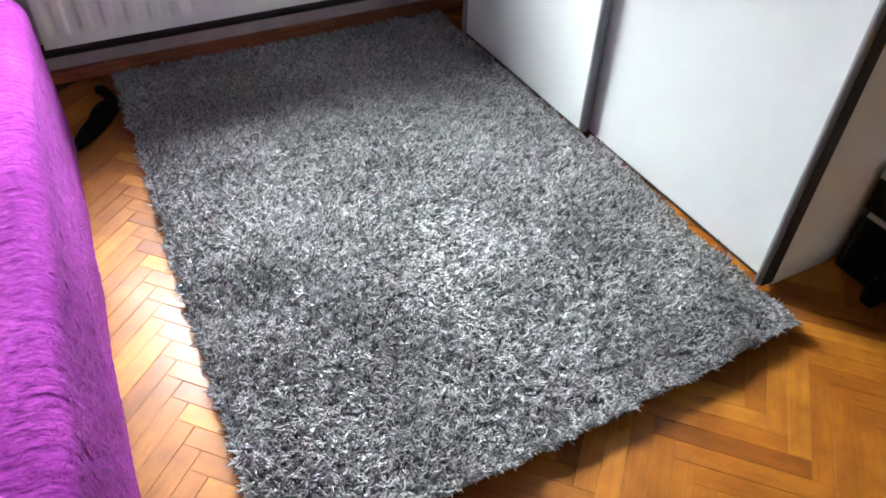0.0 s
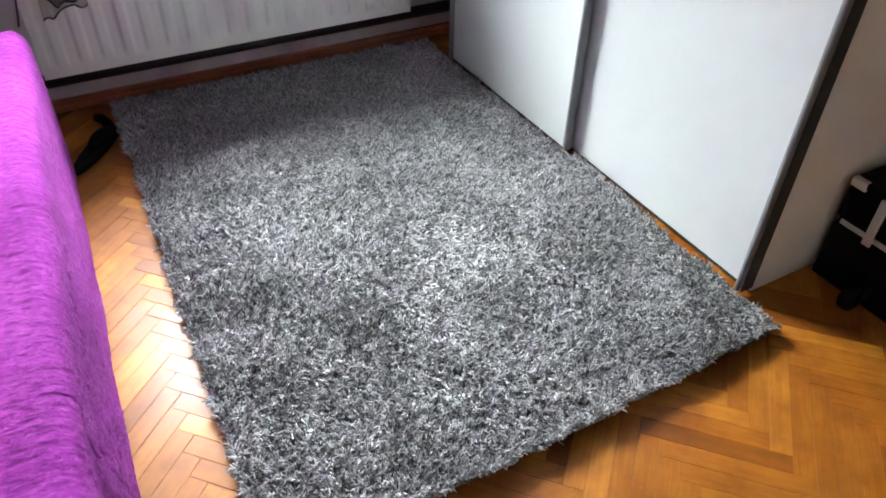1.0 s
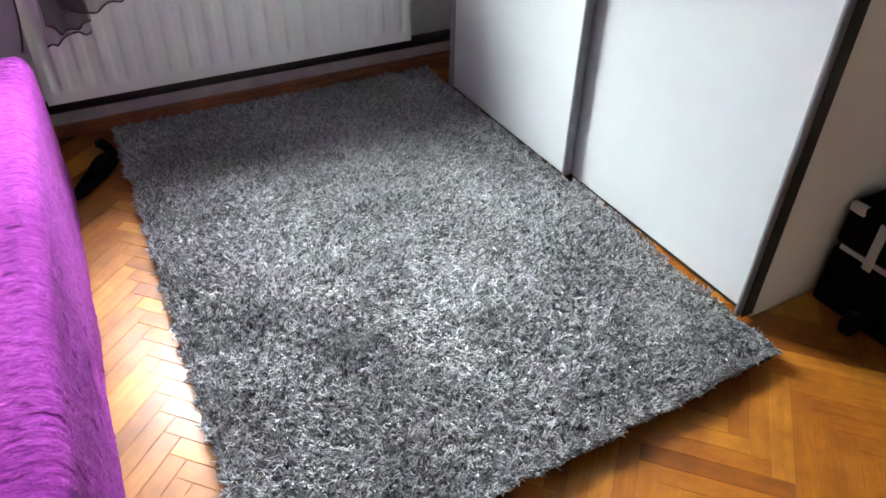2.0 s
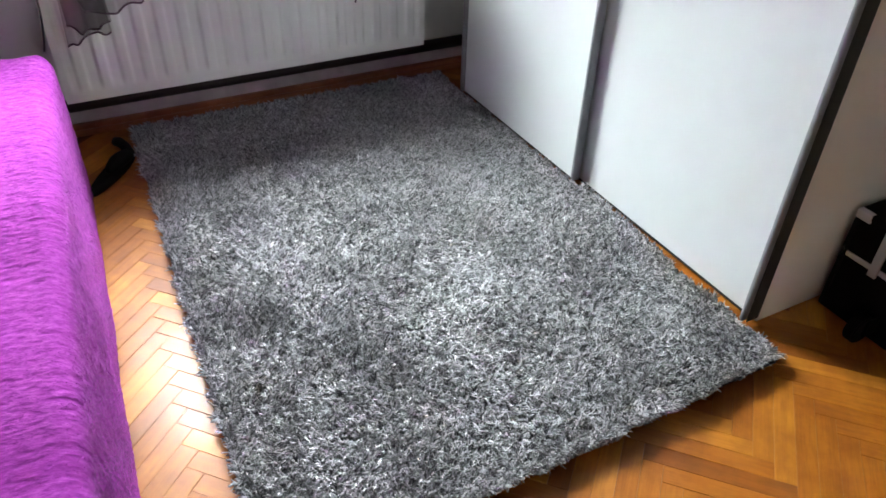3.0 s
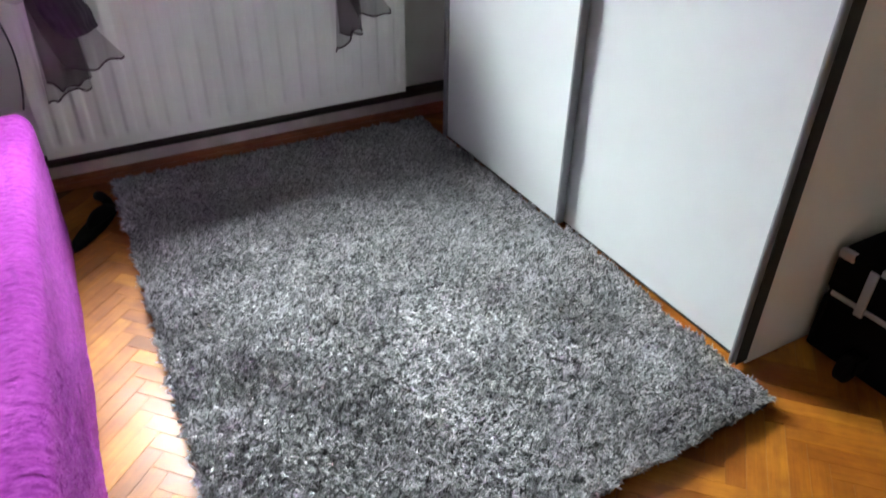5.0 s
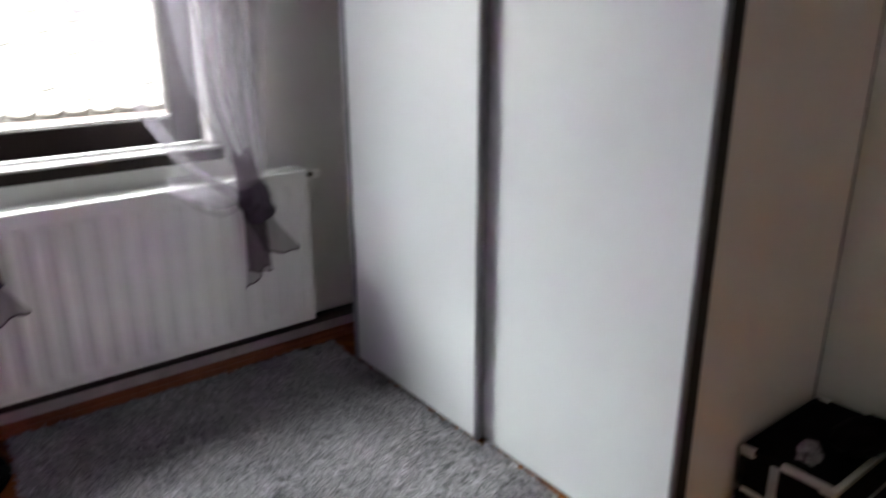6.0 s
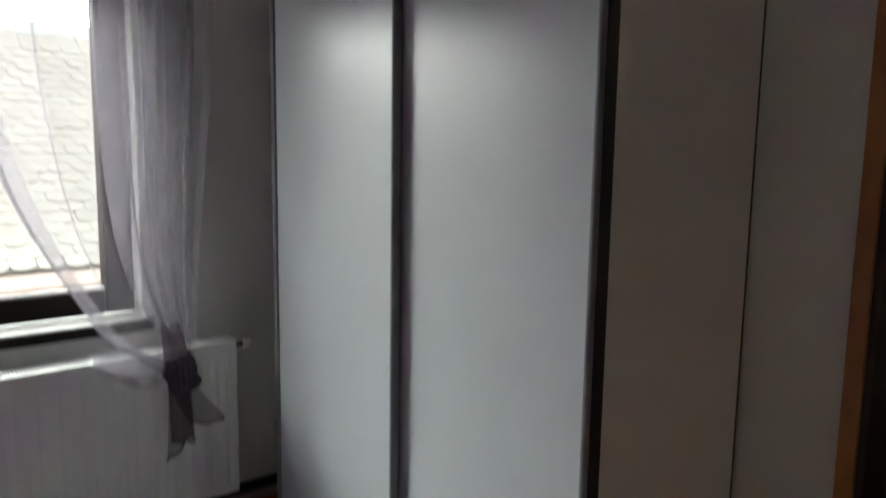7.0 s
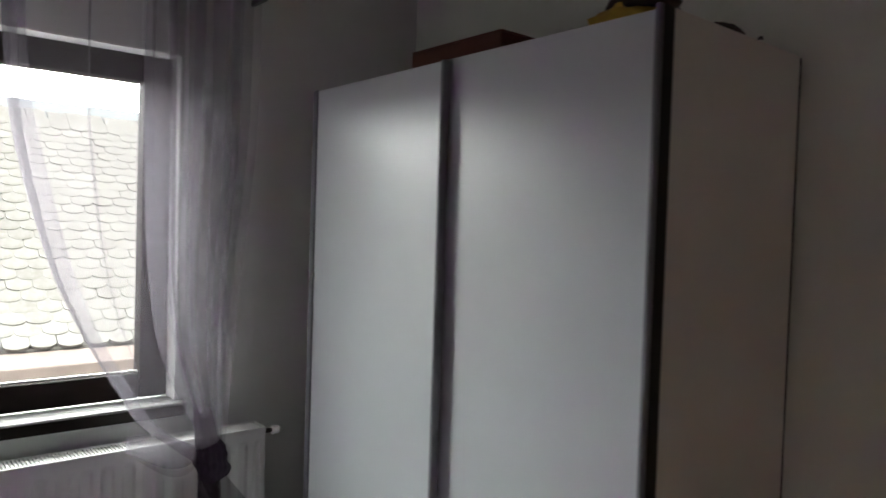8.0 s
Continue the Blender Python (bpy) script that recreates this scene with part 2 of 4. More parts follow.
def tube(points, r, seg=8, bm=None):
    """A round tube along points."""
    bm = bm or bmesh.new()
    pts = [Vector(p) for p in points]
    rings = []
    for i, p in enumerate(pts):
        d = (pts[min(i + 1, len(pts) - 1)] - pts[max(i - 1, 0)]).normalized()
        a = d.orthogonal().normalized()
        if rings and abs(d.dot(prev)) < 0.999:
            a = (prev - d * prev.dot(d)).normalized()
        prev = a
        b = d.cross(a)
        rings.append([bm.verts.new(p + r * (math.cos(2 * math.pi * k / seg) * a + math.sin(2 * math.pi * k / seg) * b)) for k in range(seg)])
    for u, w in zip(rings, rings[1:]):
        for k in range(seg):
            bm.faces.new((u[k], u[(k + 1) % seg], w[(k + 1) % seg], w[k]))
    bm.faces.new(rings[0][::-1])
    bm.faces.new(rings[-1])
    return bm


def arrays(name, verts, quads, mat, parent=None, smooth=False, tris=None):
    """A mesh from numpy arrays of vertices and faces."""
    me = bpy.data.meshes.new(name)
    faces = [f.tolist() for f in quads] if tris is None else quads.tolist() + tris.tolist()
    me.from_pydata(verts.tolist(), [], faces)
    me.materials.append(mat)
    if smooth:
        me.polygons.foreach_set("use_smooth", [True] * len(me.polygons))
    ob = new(name, me)
    if parent is not None:
        ob.parent = parent
    return ob


def crumpled(rx, ry, rz, zc, seed, rough=0.24):
    bm = bmesh.new()
    bmesh.ops.create_icosphere(bm, subdivisions=4, radius=1.0)
    off = Vector((seed, 0, 0))
    for v in bm.verts:
        k = 1 + rough * noise.noise(v.co * 2.2 + off) + 0.1 * noise.noise(v.co * 6 + off)
        v.co = Vector((v.co.x * rx * k, v.co.y * ry * k, max(0.0, zc + v.co.z * rz * k)))
    return bm


def setting(ob, label, category):
    return tagged(ob, label, category, kind="structure")


# ---- room shell ----
XW, XE, YN, YS, H = -2.50, 0.632, 1.71, -2.05, 2.62       # west, east, north, south, ceiling
WX0, WX1, WZ0, WZ1 = -1.50, -0.41, 0.862, 2.10          # window opening
THICK = 0.30
DY0, DY1, DZ = -1.12, -0.30, 2.03                       # door opening in the east wall

floor = link("floor", box(XW - 0.3, XE + 0.3, YS - 0.3, YN + 0.3, -0.2, -0.012), SUBFLOOR)
setting(floor, "orange varnished oak herringbone parquet floor", "floor")
ceiling = link("ceiling", box(XW - 0.3, XE + 0.3, YS - 0.3, YN + THICK, H, H + 0.15), CEIL)
setting(ceiling, "plain white painted ceiling", "ceiling")

bm = box(XW - 0.3, WX0, YN, YN + THICK, -0.012, H)
box(WX1, XE + 0.3, YN, YN + THICK, -0.012, H, bm=bm)
box(WX0, WX1, YN, YN + THICK, -0.012, WZ0 - 0.03, bm=bm)
box(WX0, WX1, YN, YN + THICK, WZ1, H, bm=bm)
wall_north = link("wall_north", bm, WALL)
setting(wall_north, "pale grey painted wall with a window above a radiator", "wall")
bm = box(XE, XE + 0.16, DY1, YN, -0.012, H)
box(XE, XE + 0.16, YS, DY0, -0.012, H, bm=bm)
box(XE, XE + 0.16, DY0, DY1, DZ, H, bm=bm)
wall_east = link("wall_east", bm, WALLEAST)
setting(wall_east, "greenish-white painted wall behind the wardrobe, its brightness put into the colour", "wall")
wall_south = link("wall_south", box(XW - 0.3, XE + 0.16, YS - 0.3, YS, -0.012, H), WALL)
setting(wall_south, "plain pale painted wall", "wall")
wall_west = link("wall_west", box(XW - 0.3, XW, YS, YN, -0.012, H), WALL)
setting(wall_west, "plain pale painted wall beside the bed", "wall")

# hall behind the door opening, its darkness put into the wall colour
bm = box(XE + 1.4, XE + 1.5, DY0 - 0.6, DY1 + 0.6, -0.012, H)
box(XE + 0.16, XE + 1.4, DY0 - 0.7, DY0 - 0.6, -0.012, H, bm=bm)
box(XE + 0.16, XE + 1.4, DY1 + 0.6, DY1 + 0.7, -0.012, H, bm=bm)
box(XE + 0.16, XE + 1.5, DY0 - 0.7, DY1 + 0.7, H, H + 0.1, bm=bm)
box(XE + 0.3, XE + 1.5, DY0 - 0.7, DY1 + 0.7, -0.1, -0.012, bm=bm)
hall = link("wall_hall", bm, DARKCLOTHSHADE)
setting(hall, "hallway beyond the door opening, its unlit darkness put into the colour", "hallway")

# door casing of orange wood
door = setting(empty("door_1", (XE, DY1, 0)), "orange-brown wooden door casing round a dark opening", "door frame")
for nm, b in (("casing", (XE - 0.018, XE - 0.002, DY1 - 0.005, DY1 + 0.038, 0, DZ + 0.04)),
              ("casing", (XE - 0.018, XE - 0.002, DY0 - 0.038, DY0 + 0.005, 0, DZ + 0.04)),
              ("casing", (XE - 0.018, XE - 0.002, DY0 + 0.006, DY1 - 0.006, DZ - 0.005, DZ + 0.04)),
              ("jamb", (XE, XE + 0.16, DY1 - 0.022, DY1 - 0.001, 0, DZ - 0.001)),
              ("jamb", (XE, XE + 0.16, DY0 + 0.001, DY0 + 0.022, 0, DZ - 0.001))):
    ob = part(nm, box(*b, bevel=0.003), DOORWOOD if nm == "casing" else DARKCLOTHSHADE, door)
    ob.matrix_parent_inverse = Matrix.Translation((-XE, -DY1, 0))

# skirting along the window wall
bm = box(XW, XE - 0.002, YN - 0.030, YN - 0.002, 0, 0.036, bevel=0.006)
box(XW, XE - 0.002, YN - 0.045, YN - 0.0305, 0, 0.022, bevel=0.006, bm=bm)
baseboard = link("baseboard", bm, SKIRT)
setting(baseboard, "brown varnished wooden skirting board along the floor", "skirting board")

band = part("skirting_band", box(XW, XE - 0.002, YN - 0.014, YN - 0.002, 0.0365, 0.084, bevel=0.002),
            plain("mauve_band", (0.58, 0.51, 0.515), 0.5, spread=0.2, scale=12), baseboard, "mauve-grey painted band above the wood")

# heating pipe close to the wall, darkened and thickened to take in its shadow
bm = rod((-2.3, YN - 0.036, 0.112), (0.55, YN - 0.036, 0.112), 0.022)
pipe = link("heating_pipe", bm, PIPE, smooth=True)
tagged(pipe, "dark brown painted heating pipe running low along the wall, its shadow included in colour and thickness", "pipe")

# ---- window ----
window = setting(empty("window_1", (0, 0, 0)), "dark brown wooden window with a single clear pane", "window")
FY0, FY1 = YN + 0.09, YN + 0.16
GX0, GX1, GZ0, GZ1 = WX0 + 0.10, -0.512, 0.955, 2.0
bm = box(WX0 + 0.002, GX0, FY0, FY1, WZ0 + 0.002, WZ1 - 0.002, bevel=0.006)
part("frame", bm, FRAMEWOOD, window)
part("frame", box(GX1, WX1 - 0.002, FY0, FY1, WZ0 + 0.002, WZ1 - 0.002, bevel=0.006), FRAMEWOOD, window)
part("frame", box(GX0 + 0.001, GX1 - 0.001, FY0, FY1, WZ0 + 0.002, GZ0, bevel=0.006), FRAMEWOOD, window)
part("frame", box(GX0 + 0.001, GX1 - 0.001, FY0, FY1, GZ1, WZ1 - 0.002, bevel=0.006), FRAMEWOOD, window)
bm = box(GX0 - 0.003, GX1 + 0.003, FY0 + 0.02, FY0 + 0.032, GZ0 - 0.012, GZ0 + 0.008, bevel=0.002)
part("glazing_bead", bm, plain("bead_paint", (0.7, 0.69, 0.66), 0.4), window, "pale glazing bead")
pane = part("pane", box(GX0 - 0.004, GX1 + 0.004, FY0 + 0.034, FY0 + 0.038, GZ0 - 0.004, GZ1 + 0.004), GLASS, window, "clear glass")
pane.visible_shadow = False
SILLTOP = plain("sill_paint", (0.24, 0.24, 0.235), 0.3, spread=0.1, bump=0.02)
part("window_sill", box(WX0 - 0.03, WX1 + 0.03, YN - 0.042, YN + 0.002, WZ0 - 0.010, WZ0, bevel=0.004), SILLTOP, window, "glossy pale sill board")
part("sill_apron", box(WX0 - 0.025, WX1 + 0.025, YN - 0.034, YN + 0.002, WZ0 - 0.050, WZ0 - 0.0105, bevel=0.004), SILL, window, "dark sill apron")
part("window_sill", box(WX0 + 0.002, WX1 - 0.002, YN + 0.003, FY0 - 0.002, WZ0 - 0.028, WZ0, bevel=0.001), SILLTOP, window)
# white plaster lining of the reveal
part("reveal_lining", box(WX1 - 0.006, WX1 - 0.0005, YN + 0.001, FY0 - 0.001, WZ0 + 0.001, WZ1 - 0.001), REVEAL, window, "white plaster reveal")
part("reveal_lining", box(WX0 + 0.0005, WX0 + 0.006, YN + 0.001, FY0 - 0.001, WZ0 + 0.001, WZ1 - 0.001), REVEAL, window)
part("reveal_lining", box(WX0 + 0.007, WX1 - 0.007, YN + 0.001, FY0 - 0.001, WZ1 - 0.006, WZ1 - 0.0005), REVEAL, window)

# ---- outside: ground, neighbour's roof ----
ground = link("ground", box(-700, 700, -700, 700, -3.2, -3.0), GROUND)
setting(ground, "pale yard ground outside far below the window", "ground")
SLOPE = radians(40)
RY, RZ = 3.80, 0.74                                     # eaves line
house = tagged(empty("neighbour_house", (0, 0, 0)), "neighbouring house with a weathered clay plain-tile roof", "house")
part("wall", box(-9, 9, RY + 0.35, RY + 5, -3.0, RZ + 0.05), OUTWALL, house)
part("eaves_ledge", box(-9, 9, RY - 0.45, RY + 0.34, RZ - 0.10, RZ - 0.02, bevel=0.01), FLASH, house, "pinkish clay ledge at the eaves")
bm = bmesh.new()
c, s = math.cos(SLOPE), math.sin(SLOPE)
LEN = 2.30
top = [(-9, RY, RZ), (9, RY, RZ), (9, RY + LEN * c, RZ + LEN * s), (-9, RY + LEN * c, RZ + LEN * s)]
low = [(x, y, z - 0.12) for x, y, z in top]
vs = [bm.verts.new(p) for p in top + low]
for f in ((0, 1, 2, 3), (7, 6, 5, 4), (0, 4, 5, 1), (1, 5, 6, 2), (2, 6, 7, 3), (3, 7, 4, 0)):
    bm.faces.new([vs[i] for i in f])
roof = part("roof", bm, TILE, house)

storey = link("wall_below", box(XW - 0.3, XE + 1.5, YS - 0.3, YN + THICK, -3.0, -0.2005), OUTWALL)
setting(storey, "rendered outer wall of the storey below", "wall")

# ---- wardrobe ----
WD, WW, WH = 0.612, 1.45, 2.0
wardrobe = tagged(empty("wardrobe", (0, 0, 0)), "white sliding-door wardrobe with grey aluminium door profiles", "wardrobe")
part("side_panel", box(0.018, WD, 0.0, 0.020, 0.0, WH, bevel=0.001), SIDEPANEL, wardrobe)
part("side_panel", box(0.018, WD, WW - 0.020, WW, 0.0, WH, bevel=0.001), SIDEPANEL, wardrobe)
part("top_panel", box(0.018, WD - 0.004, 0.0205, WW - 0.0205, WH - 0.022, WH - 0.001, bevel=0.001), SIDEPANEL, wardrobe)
# back panel coloured near-black to draw the shaded gap at the wall
part("back_panel", box(WD + 0.0005, WD + 0.011, 0.001, WW - 0.001, 0.005, WH - 0.004), DARKGAP, wardrobe, "back panel, its dark edge standing in for the shaded gap")
part("bottom_panel", box(0.018, WD - 0.009, 0.0205, WW - 0.0205, 0.05, 0.068), SIDEPANEL, wardrobe)
part("plinth", box(0.024, 0.040, 0.0205, WW - 0.0205, 0.0, 0.0495), DARKGAP, wardrobe, "recessed dark plinth")
part("track", box(0.0135, 0.0175, 0.0205, WW - 0.0205, 0.0, 0.012), DARKGAP, wardrobe)


def sliding_door(y0, y1, x0, x1, z0, z1, near, far, wide=0.014):
    """One door: a white leaf between two aluminium grip profiles; near and far: their depth ranges."""
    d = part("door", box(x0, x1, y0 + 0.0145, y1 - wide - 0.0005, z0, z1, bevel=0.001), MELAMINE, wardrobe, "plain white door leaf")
    for a, b, (p, q) in ((y0, y0 + 0.014, near), (y1 - wide, y1, far)):
        part("grip_profile", box(p, q, a, b, z0 - 0.006, z1 + 0.004, bevel=0.0065, seg=4), ALU, d, "grey aluminium grip profile")
    part("bottom_rail", box(x0 + 0.002, x1 - 0.002, y0 + 0.015, y1 - wide - 0.001, z0 - 0.008, z0 - 0.0005), DARKGAP, d, "thin bottom rail, coloured dark for the gap's shade")
    return d


near_door = sliding_door(0.001, 0.745, -0.004, 0.012, 0.023, WH - 0.001, (-0.036, 0.0175), (-0.005, 0.014))
# near-black strip paints the unlit side of the near grip profile
part("edge_shade", box(-0.021, 0.0165, -0.0015, 0.0008, 0.014, WH + 0.001), DARKGAP, near_door, "dark strip standing in for the profile's unlit side")
sliding_door(0.698, WW - 0.02, -0.034, -0.018, 0.030, WH - 0.012, (-0.042, -0.012), (-0.042, -0.010), 0.026)

# ---- radiator ----
RX0, RX1, RYF, RZ0, RZ1 = -1.362, -0.131, 1.56, 0.168, 0.756
radiator = tagged(empty("radiator", (0, 0, 0)), "white enamelled panel radiator with pressed vertical ribs under the window", "radiator")


def ribbed_panel(yf, yb):
    """A pressed steel sheet: shallow vertical channels with rounded ends, flat rim."""
    nx, nz = 400, 40
    xs = np.linspace(RX0, RX1, nx)
    zs = np.concatenate([np.linspace(RZ0, RZ0 + 0.07, 14), np.linspace(RZ0 + 0.075, RZ1 - 0.075, 10), np.linspace(RZ1 - 0.07, RZ1 - 0.012, 14)])
    pitch = 0.0655
    u = (xs - RX0 - 0.028) / pitch
    ribs = 0.5 - 0.5 * np.cos(2 * np.pi * u)
    ribs = np.clip((ribs - 0.25) * 1.6, 0, 1)
    ribs = ribs * ribs * (3 - 2 * ribs)
    rim = np.clip((xs - RX0 - 0.02) / 0.01, 0, 1) * np.clip((RX1 - 0.02 - xs) / 0.01, 0, 1)
    zf = np.clip((zs - RZ0 - 0.030) / 0.022, 0, 1) * np.clip((RZ1 - 0.045 - zs) / 0.022, 0, 1)
    depth = 0.0062 * zf[:, None] * (1 - ribs)[None, :] * rim[None, :]
    X, Z = np.meshgrid(xs, zs)
    Y = yf + depth
    v = np.stack([X.ravel(), Y.ravel(), Z.ravel()], 1)
    i = np.arange(nx * len(zs)).reshape(len(zs), nx)
    q = np.stack([i[:-1, :-1].ravel(), i[:-1, 1:].ravel(), i[1:, 1:].ravel(), i[1:, :-1].ravel()], 1)
    return arrays("front_panel", v, q, RADWHITE, radiator, smooth=True)


ribbed_panel(RYF, RYF + 0.012)
part("water_channel", box(RX0 + 0.001, RX1 - 0.001, RYF + 0.0115, RYF + 0.022, RZ0 + 0.001, RZ1 - 0.014, bevel=0.002), RADWHITE, radiator)
part("back_plate", box(RX0 + 0.01, RX1 - 0.01, RYF + 0.085, RYF + 0.100, RZ0 + 0.003, RZ1 - 0.014, bevel=0.004), RADWHITE, radiator)
part("side_cover", box(RX1 - 0.001, RX1 + 0.002, RYF + 0.001, RYF + 0.10, RZ0, RZ1 + 0.001, bevel=0.0008), RADWHITE, radiator)
part("side_cover", box(RX0 - 0.002, RX0 + 0.001, RYF + 0.001, RYF + 0.10, RZ0, RZ1 + 0.001, bevel=0.0008), RADWHITE, radiator)
bm = box(RX0 + 0.002, RX1 - 0.002, RYF, RYF + 0.010, RZ1 - 0.0125, RZ1, bevel=0.002)
box(RX0 + 0.002, RX1 - 0.002, RYF + 0.09, RYF + 0.10, RZ1 - 0.0125, RZ1, bevel=0.002, bm=bm)
xx = RX0 + 0.012
while xx < RX1 - 0.01:
    box(xx, xx + 0.0058, RYF + 0.0102, RYF + 0.0898, RZ1 - 0.008, RZ1 - 0.002, bm=bm)
    xx += 0.0112
part("top_grille", bm, RADWHITE, radiator, "slotted white top grille")
part("convector_fins", box(RX0 + 0.02, RX1 - 0.02, RYF + 0.03, RYF + 0.08, RZ0 + 0.03, RZ1 - 0.060), RADWHITE, radiator)
for zz in (RZ0 + 0.08, RZ1 - 0.1):
    for bx in (RX0 + 0.15, RX1 - 0.15):
        part("bracket", box(bx, bx + 0.03, RYF + 0.1005, YN - 0.001, zz, zz + 0.03), RADWHITE, radiator)
vent = part("vent_valve", rod((RX1 + 0.002, RYF + 0.022, RZ1 - 0.022), (RX1 + 0.034, RYF + 0.022, RZ1 - 0.022), 0.009), PIPE, radiator, "small dark bleed valve stem", smooth=True)
bm = rod((RX1 + 0.0345, RYF + 0.022, RZ1 - 0.022), (RX1 + 0.066, RYF + 0.022, RZ1 - 0.022), 0.016, r2=0.013)
bmesh.ops.bevel(bm, geom=[ed for ed in bm.edges if abs(ed.calc_face_angle(0)) > 1.0], offset=0.004, segments=2, affect="EDGES")
part("valve_cap", bm, RADWHITE, vent, "white plastic cap")
bm = tube([(RX1 + 0.012, RYF + 0.05, RZ0 + 0.02), (RX1 + 0.012, RYF + 0.06, RZ0 - 0.02), (RX1 + 0.014, YN - 0.04, 0.13)], 0.008)
part("feed_pipe", bm, PIPE, radiator, "dark feed pipe")

# ---- curtains ----
rod_ob = tagged(link("curtain_rod", rod((-1.75, 1.60, 2.43), (-0.125, 1.60, 2.43), 0.014), ROD, smooth=True),
                "black curtain rod with knob ends above the window", "curtain rod")
for ex in (-1.76, -0.11):
    b2 = bmesh.new()
    bmesh.ops.create_uvsphere(b2, u_segments=16, v_segments=10, radius=0.026, matrix=Matrix.Translation((ex, 1.60, 2.43)))
    part("finial", b2, ROD, rod_ob, smooth=True)
for ex in (-1.70, -0.15):
    part("bracket", box(ex - 0.008, ex + 0.008, 1.601, YN - 0.001, 2.327, 2.343), ROD, rod_ob)


def smooth_curve(ts, vs, t):
    """Monotone-ish smooth interpolation through (ts, vs)."""
    ts, vs = np.array(ts, float), np.array(vs, float)
    m = np.gradient(vs, ts)
    i = np.clip(np.searchsorted(ts, t) - 1, 0, len(ts) - 2)
    h = ts[i + 1] - ts[i]
    k = (t - ts[i]) / h
    return ((2 * k**3 - 3 * k**2 + 1) * vs[i] + (k**3 - 2 * k**2 + k) * h * m[i]
            + (-2 * k**3 + 3 * k**2) * vs[i + 1] + (k**3 - k**2) * h * m[i + 1])


def sheet_faces(n, m):
    i = np.arange(n * m).reshape(n, m)
    return np.stack([i[:-1, :-1].ravel(), i[:-1, 1:].ravel(), i[1:, 1:].ravel(), i[1:, :-1].ravel()], 1)


KZ = [0.70, 0.76, 0.83, 0.95, 1.10, 1.30, 1.55, 1.80, 2.05, 2.36]


def curtain(name, free, mid, fix, kx, sg, drop, seed, full=1.0):
    """A sheer panel hung on the rod and gathered sideways into a ribbon low down.
    free, mid, fix: the loose edge, an inner fold and the outer edge, by height."""
    rng = np.random.default_rng(seed)
    thing = tagged(empty(name, (0, 0, 0)), "sheer lilac voile curtain tied back with a dark violet ribbon", "curtain",
                   group="curtains at the window")
    nz = 84
    z = np.linspace(0.70, 2.36, nz)
    free, mid, fix = (smooth_curve(KZ, k, z) for k in (free, mid, fix))
    yc = smooth_curve(KZ, [1.525, 1.53, 1.54, 1.56, 1.58, 1.595, 1.60, 1.60, 1.60, 1.60], z)
    amp = np.interp(z, [0.70, 1.0, 1.6, 2.36], [0.008, 0.022, 0.040, 0.046])[:, None]

    def layer(nm, left, right, nu, waves, back, mat, bow):
        u = np.linspace(0, 1, nu)
        U, Z = np.meshgrid(u, z)
        ph = rng.uniform(0, 6.28, 5)
        # folds gather towards the ribbon and open towards the rod
        X = left[:, None] * (1 - U) + right[:, None] * U
        X = X + 0.95 * amp * np.sin(U * waves + ph[4] + 0.4 * np.sin(Z * 1.3)) * np.sin(np.pi * U) ** 0.5
        Y = yc[:, None] + back + amp * (0.6 * np.sin(U * waves + ph[0] + 0.5 * np.sin(Z * 1.7 + ph[1]))
                                        + 0.5 * np.sin(U * waves * 0.43 + ph[2] + Z * 0.5) + 0.16 * np.sin(U * waves * 2.1 + ph[3] - Z * 0.6))
        Zb = Z - bow * np.sin(np.pi * U) * np.clip((1.1 - Z) / 0.4, 0, 1)
        arrays(nm, np.stack([X.ravel(), Y.ravel(), Zb.ravel()], 1), sheet_faces(nz, nu), mat, thing, smooth=True)
        return X, Y

    layer("sheer_panel", free, mid, 130, 15.0, 0.0, VOILE, 0.03)
    layer("sheer_panel", mid, fix, 220, 33.0, -0.012, VOILE, 0.02)
    layer("sheer_panel", mid * 0.75 + fix * 0.25, fix, 120, 13.0, 0.022, VOILE, 0.0)
    layer("hem", free, free + np.sign(mid - free) * np.minimum(np.abs(mid - free) * 0.8, 0.058 + 0.010 * np.sin(z * 5)), 16, 4.0, -0.006, HEM, 0.0)
    layer("hem", mid, mid + (fix - mid) * 0.24, 10, 2.0, -0.016, HEM, 0.0)
    # dark tabs looped over the rod
    lo_x, hi_x = sorted((free[-1], fix[-1]))
    for k in range(7):
        tx = lo_x + 0.02 + (hi_x - lo_x - 0.04) * k / 6 + rng.uniform(-0.008, 0.008)
        loop = [(tx, 1.60 - 0.019 * math.cos(q) , 2.43 + 0.019 * math.sin(q)) for q in np.linspace(-0.4, math.pi + 0.4, 12)]
        loop = [(tx, 1.585, 2.318)] + loop + [(tx, 1.615, 2.318)]
        bm = bmesh.new()
        w = 0.024 + rng.uniform(-0.006, 0.006)
        rows = [[bm.verts.new((x + e * w * (1.0 if 2 < i < 11 else 1.25), y, zz)) for e in (-1, 1)] for i, (x, y, zz) in enumerate(loop)]
        for q, r2 in zip(rows, rows[1:]):
            bm.faces.new((q[0], q[1], r2[1], r2[0]))
        bmesh.ops.solidify(bm, geom=bm.faces[:], thickness=0.0015)
        part("tab", bm, TIE, thing, "dark fabric tab")
    # swag of loose cloth that sags below the sill and runs into the ribbon
    nu, nv = 70, 34
    U, V = np.meshgrid(np.linspace(0, 1, nu), np.linspace(0, 1, nv))
    for sag, lift, front, cloth in ((0.050, 0.030, 0.0, HEM), (0.075, 0.012, 0.010, VOILE)):
        X = kx - 0.012 - sg * 0.262 * (1 - U) ** 1.15
